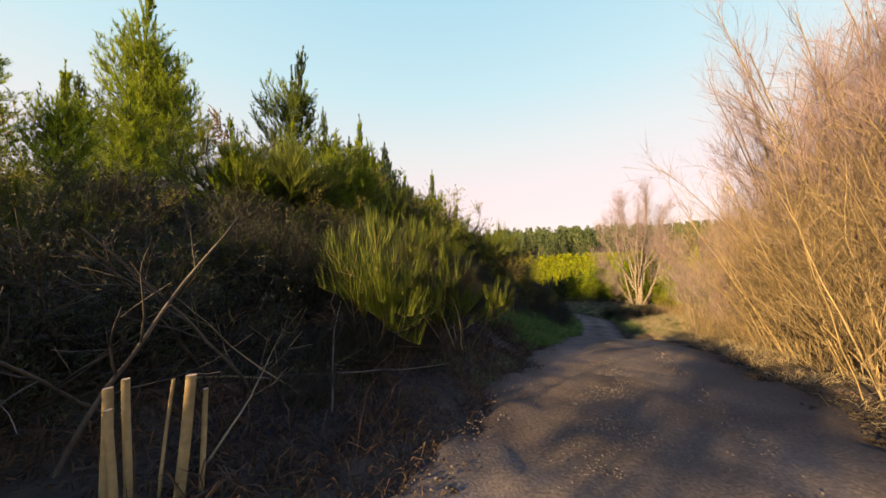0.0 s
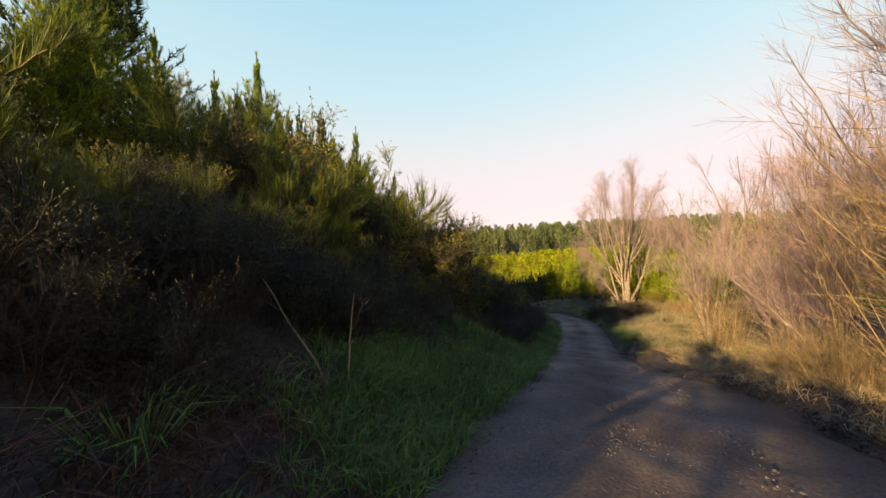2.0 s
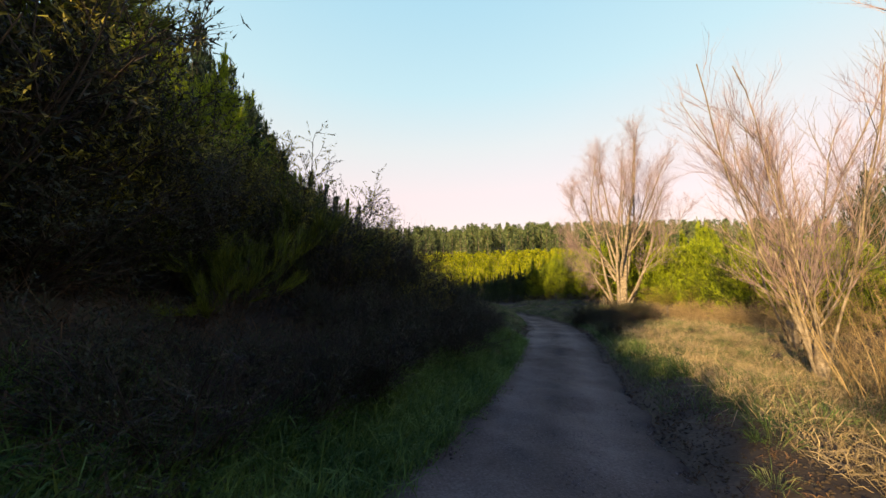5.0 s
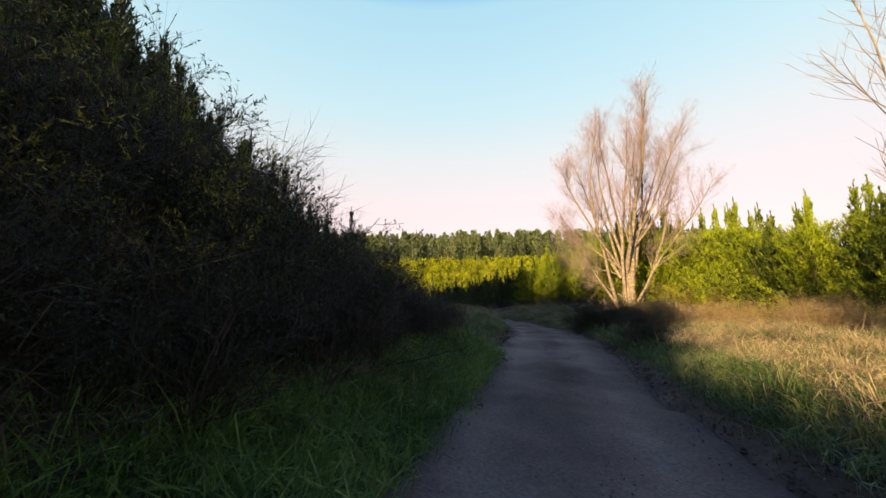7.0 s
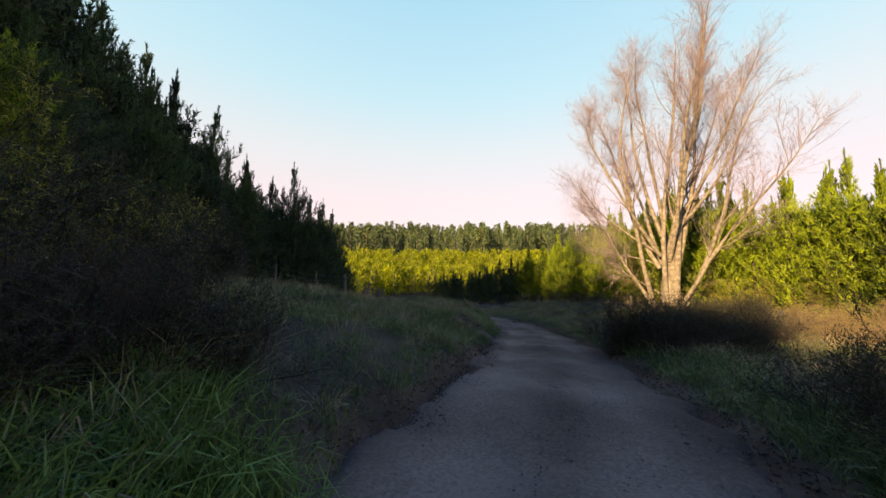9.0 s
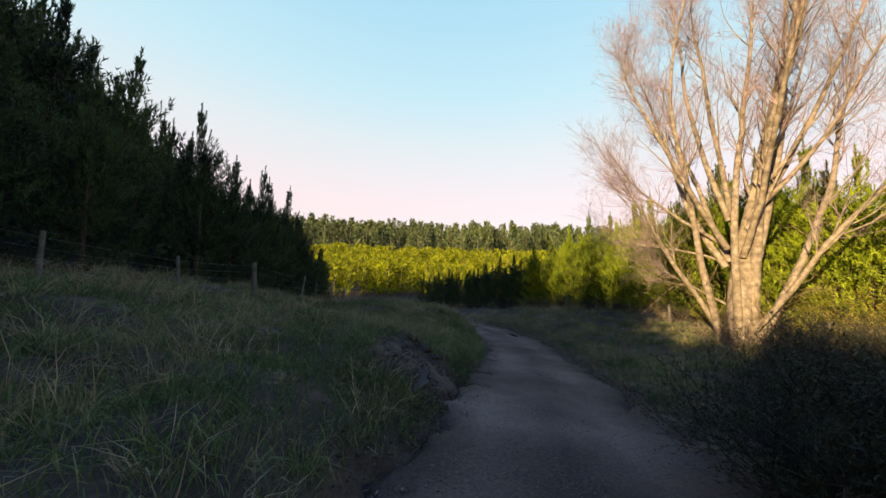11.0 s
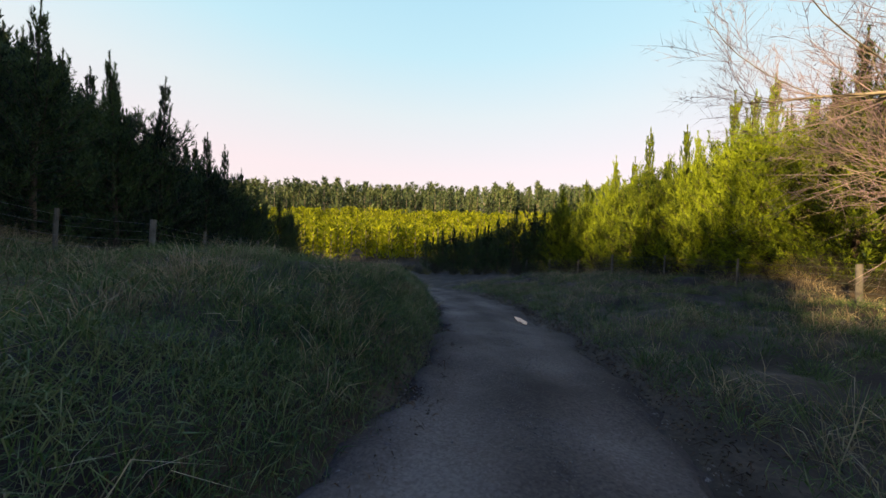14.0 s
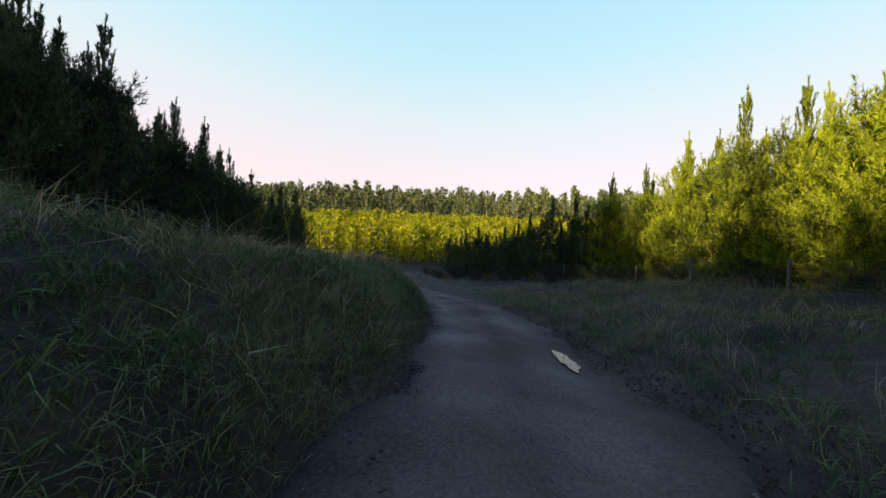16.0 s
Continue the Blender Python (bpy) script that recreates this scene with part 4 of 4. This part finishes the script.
grass("field_grass", M_GRASS, 230000, (24, 62), (-12, -1.85), (0.14, 0.36), 0.008, "rough green grass in front of the fence", bare=-1.1)
grass("bank_edge_grass", M_GRASS, 42000, (38, 64), (-2.9, -1.7), (0.14, 0.34), 0.007, "matted grass hanging over the edge of the bank", 1.0, 0.6, bare=-2)
grass("field_hay", M_HAY, 44000, (26, 66), (-13, -1.9), (0.25, 0.65), 0.007, "dry seeding grass among the green", bare=-0.1)
grass("right_grass", M_GRASS, 110000, (22, 66), (1.5, 10), (0.14, 0.38), 0.008, "green grass beside the track", bare=-0.7)
grass("shoulder_grass", M_GRASS, 14000, (25, 36), (1.6, 2.8), (0.15, 0.45), 0.011, "green grass on the low bank beside the track", bare=-1.2)
grass("thicket_hay", M_HAY, 40000, (4, 30), (2.5, 8), (0.12, 0.45), 0.008, "dry tan grass and litter under the bare thicket", 0.9, 0.8, bare=-0.5)
grass("bank_hay", M_HAY, 34000, (18, 37), (2.4, 7.5), (0.2, 0.6), 0.009, "dry tan grass on the low bank", 0.8, 0.7, bare=-1)
grass("right_hay", M_HAY, 40000, (26, 66), (1.9, 12), (0.25, 0.75), 0.008, "dry tan grass beside the track", bare=-0.3)
grass("slope_grass", M_VERGE, 22000, (10, 22), (-3.7, -2.6), (0.15, 0.4), 0.011, "green grass on the slope of the bank", bare=-2)
grass("slope_bracken", M_FERN, 30000, (8, 28), (-7, -2.6), (0.2, 0.7), 0.012, "dead brown bracken under the scrub", 1.0, 0.9, bare=-0.3)
grass("bank_bracken", M_FERN, 42000, (-4, 13), (-7, -2.0), (0.15, 0.6), 0.011, "dead brown bracken on the bank", 1.0, 0.9, bare=-0.5)
grass("hill_grass", M_GRASS, 40000, (-8, 34), (-16, -5), (0.2, 0.5), 0.02, "rough grass on the hillside", bare=-0.7)


def tussocks(name, mat, n, s, d, long, width, per, label, droop=0.9):
    """Arching tufts of grass, each from one crown."""
    rng = np.random.RandomState(n + 5)
    c = scatter(n, s, d, rng, True)
    n = len(c)
    big = rng.uniform(0.5, 1.2, n) ** 1.3
    idx = np.repeat(np.arange(n), per)
    m = len(idx)
    a, out = rng.uniform(0, 6.28, m), np.sqrt(rng.uniform(0, 1, m))
    side = np.stack([np.cos(a) * out, np.sin(a) * out, np.zeros(m)], 1)
    b = c[idx] + side * 0.12 * big[idx, None] - np.array((0, 0, 0.03))
    ob = new(name, mesh(name, blades(b, side * 0.9 + UP + rng.normal(0, 0.15, (m, 3)), rng.uniform(*long, m) * big[idx], rng.uniform(0.7, 1.3, m) * width, droop, rng), mat, False))
    return tagged(ob, label, "grass", kind="stuff")


tussocks("field_tussocks", M_GRASS, 700, (26, 62), (-9, -1.9), (0.28, 0.58), 0.007, 64, "arching tussocks of green grass in the field", 1.3)
tussocks("pale_tussocks", M_HAY, 420, (27, 64), (-10, -1.9), (0.35, 0.7), 0.006, 40, "pale dry tussocks in the field", 0.7)
tussocks("verge_tussocks", M_GRASS, 420, (20, 62), (1.7, 8), (0.3, 0.6), 0.007, 60, "arching tussocks beside the track")
tussocks("bank_tussocks", M_VERGE, 240, (8, 31), (-3.0, -1.6), (0.35, 0.7), 0.010, 44, "green tussocks at the foot of the bank")


grass("edge_litter", M_FERN, 16000, (-2, 60), (-2.1, -1.25), (0.05, 0.22), 0.010, "dead stalks and leaves along the track's edge", 1.2, 1.6, bare=-2)
grass("far_edge_litter", M_FERN, 12000, (20, 60), (1.25, 2.1), (0.05, 0.22), 0.010, "dead stalks and leaves along the track's edge", 1.2, 1.6, bare=-2)


# ---- gravel ----
def gravel(name, n, s, mid, wide, size, label):
    """Small rough stones, each a squashed eight-sided lump, half sunk in the track."""
    rng = np.random.RandomState(n)
    ss, dd = rng.uniform(*s, n), np.clip(rng.normal(mid, wide, n), -1.7, 1.7)
    x, y = place(ss, dd - OFF)
    z = np.interp(ss, ARC, LINE[:, 2]) + 0.03 - 0.22 * ease(np.abs(dd), 1.3, 1.75)
    r = rng.uniform(*size, n) * rng.uniform(0.6, 1.2, n)
    axes = np.array([(1, 0, 0), (0, 1, 0), (-1, 0, 0), (0, -1, 0), (0, 0, 1), (0, 0, -1)], float)
    turn_ = rng.uniform(0, 6.28, n)
    V = axes[None] * rng.uniform(0.6, 1.3, (n, 6, 1)) * np.array((1.2, 0.9, 0.7)) * r[:, None, None]
    c, q = np.cos(turn_)[:, None], np.sin(turn_)[:, None]
    V = np.stack([V[..., 0] * c - V[..., 1] * q, V[..., 0] * q + V[..., 1] * c, V[..., 2]], -1) + np.stack([x, y, z], 1)[:, None]
    F = np.array([(0, 1, 4), (1, 2, 4), (2, 3, 4), (3, 0, 4), (1, 0, 5), (2, 1, 5), (3, 2, 5), (0, 3, 5)])
    ob = new(name, mesh(name, [(V, (np.arange(n)[:, None, None] * 6 + F[None]).reshape(-1, 3))], M_STONE, False))
    return tagged(ob, label, "gravel", kind="stuff")


gravel("middle_gravel", 26000, (-2, 60), 0.1, 0.22, (0.004, 0.011), "loose grey stones along the middle of the track")
gravel("edge_gravel", 5000, (-2, 60), -1.35, 0.18, (0.006, 0.018), "loose stones along the edge of the track")
gravel("far_edge_gravel", 5000, (-2, 60), 1.4, 0.18, (0.006, 0.018), "loose stones along the edge of the track")
gravel("scattered_gravel", 12000, (-2, 60), 0.3, 0.9, (0.003, 0.009), "stones scattered over the track")


# ---- fences ----
def fence(name, label, s0, s1, gap, d, tall, seed):
    rng = np.random.RandomState(seed)
    root = new(name)
    tops = []
    n = int((s1 - s0) / gap) + 1
    for i in range(n):
        x, y = place(s0 + i * gap, d + rng.uniform(-0.1, 0.1))
        z = float(height(x, y))
        r = 0.068 if i % 3 == 0 else 0.038
        t = tall * (1.12 if i % 3 == 0 else 1.0)
        P, R = limbs(np.array([[x, y, z - 0.3]]), np.array([[rng.normal(0, 0.04), rng.normal(0, 0.04), 1.0]]), [t + 0.3], r, r * 0.92, 4, 0, 0.01, rng)
        v, f = tubes(P, R, 9)
        cap = np.array([list(range(len(v) - 9, len(v)))])
        part("post", mesh("post", [(v, f), (v, cap)], M_POST, False), root)
        tops.append(P[0, -1])
    tops = np.array(tops)
    for k in range(5):
        line = tops - np.array((0, 0, 0.12 + 0.2 * k))
        mid = (line[:-1] + line[1:]) / 2 - np.array((0, 0, 0.015))
        pts = np.empty((2 * len(line) - 1, 3))
        pts[0::2], pts[1::2] = line, mid
        part("wire", mesh("wire", [tubes(pts[None], np.full((1, len(pts)), 0.003), 3)], M_WIRE), root)
    return tagged(root, label, "fence")


fence("field_fence", "weathered wooden posts with plain wires along the field", 36, 66, 2.6, -9.0, 1.05, 3)
fence("track_fence", "weathered wooden posts with plain wires before the pines", 44, 68, 2.6, 9.0, 1.0, 4)

# ---- puddle ----
m_ = bpy.data.materials.new("puddle_water")
m_.use_nodes = True
m_.node_tree.nodes["Principled BSDF"].inputs["Base Color"].default_value = (0.02, 0.018, 0.015, 1)
m_.node_tree.nodes["Principled BSDF"].inputs["Roughness"].default_value = 0.03
m_silt = material("silty_water", (0.05, 0.043, 0.036), (0.09, 0.078, 0.066), 2, 20, rough=0.6, bump=0, spec=0.0)


def puddle(s, d, long, broad, z, label, seed, mat=m_):
    """A thin irregular sheet of still water."""
    rng = np.random.RandomState(seed)
    a = np.linspace(0, 2 * np.pi, 40, endpoint=False)
    r = 1 + 0.25 * np.sin(2 * a + rng.uniform(0, 6)) + 0.12 * np.sin(5 * a + rng.uniform(0, 6)) + 0.06 * np.sin(9 * a)
    x, y = place(s + long * r * np.cos(a), d + broad * r * np.sin(a))
    top = np.stack([x, y, np.full(40, z)], 1)
    i = np.arange(40)
    ob = new("puddle", mesh("puddle", [(top, i[None]), (np.vstack([top, top - np.array((0, 0, 0.02))]), np.stack([i, i + 40, (i + 1) % 40 + 40, (i + 1) % 40], 1))], mat, False))
    return tagged(ob, label, "puddle", kind="structure")


puddle(53.0, 0.8, 0.36, 0.13, PUDDLE_Z, "small bright puddle in the wheel rut", 1)
mx_, my_ = place(39.7, -2.15)
puddle(39.7, -2.15, 0.5, 0.2, float(height(mx_, my_)) - 0.02, "shallow brown puddle in the churned mud", 2, m_silt)

# ---- cut canes and dead wood at the start ----
def stub(root, x, y, tall, r, lean, rng):
    z = float(height(x, y))
    P, R = limbs(np.array([[x, y, z - 0.15]]), np.array([[lean, rng.normal(0, 0.05), 1.0]]), [tall + 0.15], r * 1.1, r, 6, 0, 0.015, rng)
    v, f = tubes(P, R, 10)
    stem = part("cane", mesh("cane", [(v, f)], M_CANE), root)
    part("cut_face", mesh("cut_face", [(v[-10:] + np.array((0, 0, 0.002)), np.arange(10)[None])], M_CUT, False), stem, "pale freshly sawn end")


rng_ = np.random.RandomState(77)
for name_, label_, row in (("cut_stump", "clump of sawn-off tan canes standing at the track's edge", ((-3.20, 0.15, 0.74, 0.026, 0.0), (-3.13, 0.22, 0.80, 0.021, 0.02), (-3.10, 0.12, 0.64, 0.020, -0.03), (-2.98, 0.25, 0.76, 0.010, 0.05))),
                           ("cut_stump", "pair of sawn-off canes with bright cut ends", ((-2.88, 0.27, 0.78, 0.030, 0.06), (-2.80, 0.34, 0.68, 0.016, 0.03)))):
    root = tagged(new(name_), label_, "stump")
    for c_ in row:
        stub(root, *c_, rng_)


def dead_branch(seed, x, y, aim, length, rise, r, forks, mat=M_TWIG, z0=0.05, label="fallen dead branch lying on the bank"):
    """A dead branch with a few side twigs, lying or leaning."""
    rng = np.random.RandomState(seed)
    g = float(height(x, y)) + z0
    a = radians(aim)
    P, R = limbs(np.array([[x, y, g]]), np.array([[math.cos(a), math.sin(a), rise]]), [length], r, r * 0.3, 10, 0, 0.06, rng)
    P2, R2 = sprout(P, R, forks, (0.25, 1.0), (0.25 * length, 0.4 * length), (25, 60), 0.2, 0.1, 5, 0.6, 0.004, 0.5, rng)
    P3, R3 = sprout(P2, R2, 3, (0.3, 1.0), (0.15, 0.5), (25, 60), 0.1, 0.1, 3, 0.6, 0.003, 0.3, rng)
    ob = new("dead_branch", mesh("dead_branch", [tubes(P, R, 7), tubes(P2, R2, 4), tubes(P3, R3, 3)], mat))
    return tagged(ob, label, "branch")


dead_branch(1, -3.78, 0.43, 3, 2.1, 2.65, 0.02, 4, M_DEADWOOD, label="grey dead sapling leaning across the bank")
dead_branch(2, -4.21, 1.18, -60, 1.9, 0.85, 0.018, 5, M_DEADWOOD, label="thin dead sapling leaning up the bank")
dead_branch(3, -3.41, 2.07, -94, 2.5, 1.03, 0.02, 4, M_DEADWOOD, label="pale dead pole leaning on the bank")
dead_branch(4, -3.9, 1.9, 24, 3.0, -0.08, 0.014, 4, M_TWIG, 0.22, "long thin pole lying along the foot of the bank")
dead_branch(5, -3.89, 2.1, -69, 2.0, 0.67, 0.018, 5, M_DARKTWIG, label="leafless dead sapling on the bank")
dead_branch(6, -2.3, 1.6, 100, 1.5, 0.8, 0.012, 3, M_DEADWOOD, label="thin pale stick standing out of the bank")
dead_branch(7, -1.0, 4.2, 60, 1.6, 0.7, 0.014, 2, M_DEADWOOD, label="thin pale stick standing out of the bank")
dead_branch(8, -0.9, 5.0, 130, 1.8, 0.9, 0.02, 4, M_FERN, label="reddish dead stalk on the bank")
dead_branch(14, -3.3, 2.1, 23, 2.5, -0.07, 0.017, 2, M_DEADWOOD, 0.12, "long thin pole lying along the foot of the bank")
dead_branch(15, 1.3, 7.7, 160, 1.6, 2.0, 0.014, 1, M_TWIG, label="tan dead stalk leaning out of the bank")
dead_branch(16, 1.5, 7.7, 80, 1.1, 2.4, 0.014, 1, M_TWIG, label="tan dead stalk leaning out of the bank")
dead_branch(9, 8.0, 20.9, 20, 0.9, 0.3, 0.014, 2, M_TWIG, 0.5, "broken pale branch sticking out of the scrub")
dead_branch(10, 8.2, 21.9, 50, 1.2, 0.2, 0.008, 5, M_TWIG, 0.4, "broken pale branch sticking out of the scrub")
dead_branch(11, 21.3, 37.2, 100, 0.9, 0.05, 0.008, 2, M_TWIG, 0.03, "small stick lying at the track's edge")
dead_branch(12, 16.9, 34.9, 200, 0.8, 0.03, 0.01, 2, M_DARKTWIG, 0.03, "small stick lying at the track's edge")
dead_branch(13, 6.3, 4.6, 40, 1.5, 0.03, 0.012, 4, M_TWIG, 0.04, "twig lying on the verge below the thicket")
for i in range(14):
    x, y = place(rng_.uniform(-2, 12), rng_.uniform(-5.5, -2.6))
    dead_branch(30 + i, x, y, rng_.uniform(0, 360), rng_.uniform(0.8, 1.8), rng_.uniform(0.05, 0.9), 0.011, 5, (M_DARKTWIG, M_TWIG, M_FERN)[i % 3], label="dry broken branch among the bracken")


# ---- churned mud where vehicles pull off ----
def mud(name, s, d, rs_, rd_, label, seed):
    rng = np.random.RandomState(seed)
    u, w = np.meshgrid(np.linspace(-1, 1, 44), np.linspace(-1, 1, 36), indexing="ij")
    x, y = place(s + u * rs_, d + w * rd_)
    edge = np.sqrt(u ** 2 + w ** 2) + 0.14 * lumps(x, y, 0.9)
    z = height(x, y) + 0.03 * lumps(x, y, 0.35) + 0.025 * lumps(x, y, 0.16) + 0.02 - 0.25 * ease(edge, 0.72, 1.05) - 0.10 * np.exp(-((w + 0.2) / 0.18) ** 2) * (edge < 0.8) - 0.12 * np.exp(-((u + 0.4) / 0.4) ** 2 - ((w - 0.24) / 0.3) ** 2)
    i = np.arange(u.size).reshape(u.shape)
    ob = new(name, mesh(name, [(np.stack([x, y, z], -1), np.stack([i[:-1, :-1], i[:-1, 1:], i[1:, 1:], i[1:, :-1]], -1).reshape(-1, 4)[:, ::-1])], M_MUD))
    return tagged(ob, label, "mud", kind="structure")


mud("mud_patch", 40.3, -2.35, 1.5, 0.85, "churned wet dark mud beside the track", 5)


def clods(name, n, s, d, size, label, mat=M_SOIL):
    rng = np.random.RandomState(n)
    c = scatter(n, s, d, rng)
    r = rng.uniform(*size, n)
    axes = np.array([(1, 0, 0), (0, 1, 0), (-1, 0, 0), (0, -1, 0), (0, 0, 1), (0, 0, -1)], float)
    V = axes[None] * rng.uniform(0.6, 1.4, (n, 6, 1)) * r[:, None, None] * np.array((1.2, 1.0, 0.7)) + rng.normal(0, 0.15, (n, 6, 3)) * r[:, None, None] + c[:, None]
    F = np.array([(0, 1, 4), (1, 2, 4), (2, 3, 4), (3, 0, 4), (1, 0, 5), (2, 1, 5), (3, 2, 5), (0, 3, 5)])
    ob = new(name, mesh(name, [(V, (np.arange(n)[:, None, None] * 6 + F[None]).reshape(-1, 3))], mat, True))
    return tagged(ob, label, "soil", kind="stuff")


clods("mud_clods", 2600, (38.9, 41.8), (-3.2, -1.6), (0.008, 0.032), "clods of dark turned earth", M_MUD)
clods("turf_clods", 170, (41.2, 42.1), (-4.2, -2.1), (0.05, 0.15), "large dark clods of upturned turf behind the mud", M_MUD)
clods("bank_clods", 7000, (-3, 60), (-2.2, -1.2), (0.006, 0.024), "crumbs of dark earth at the track's edge")
clods("shoulder_clods", 3500, (1, 16), (2.1, 3.2), (0.01, 0.04), "crumbs of earth below the thicket")
clods("inner_clods", 2000, (14, 23), (1.4, 2.6), (0.006, 0.024), "crumbs of earth at the track's edge")
clods("verge_clods", 5000, (20, 60), (1.2, 2.2), (0.006, 0.024), "crumbs of dark earth at the track's edge")
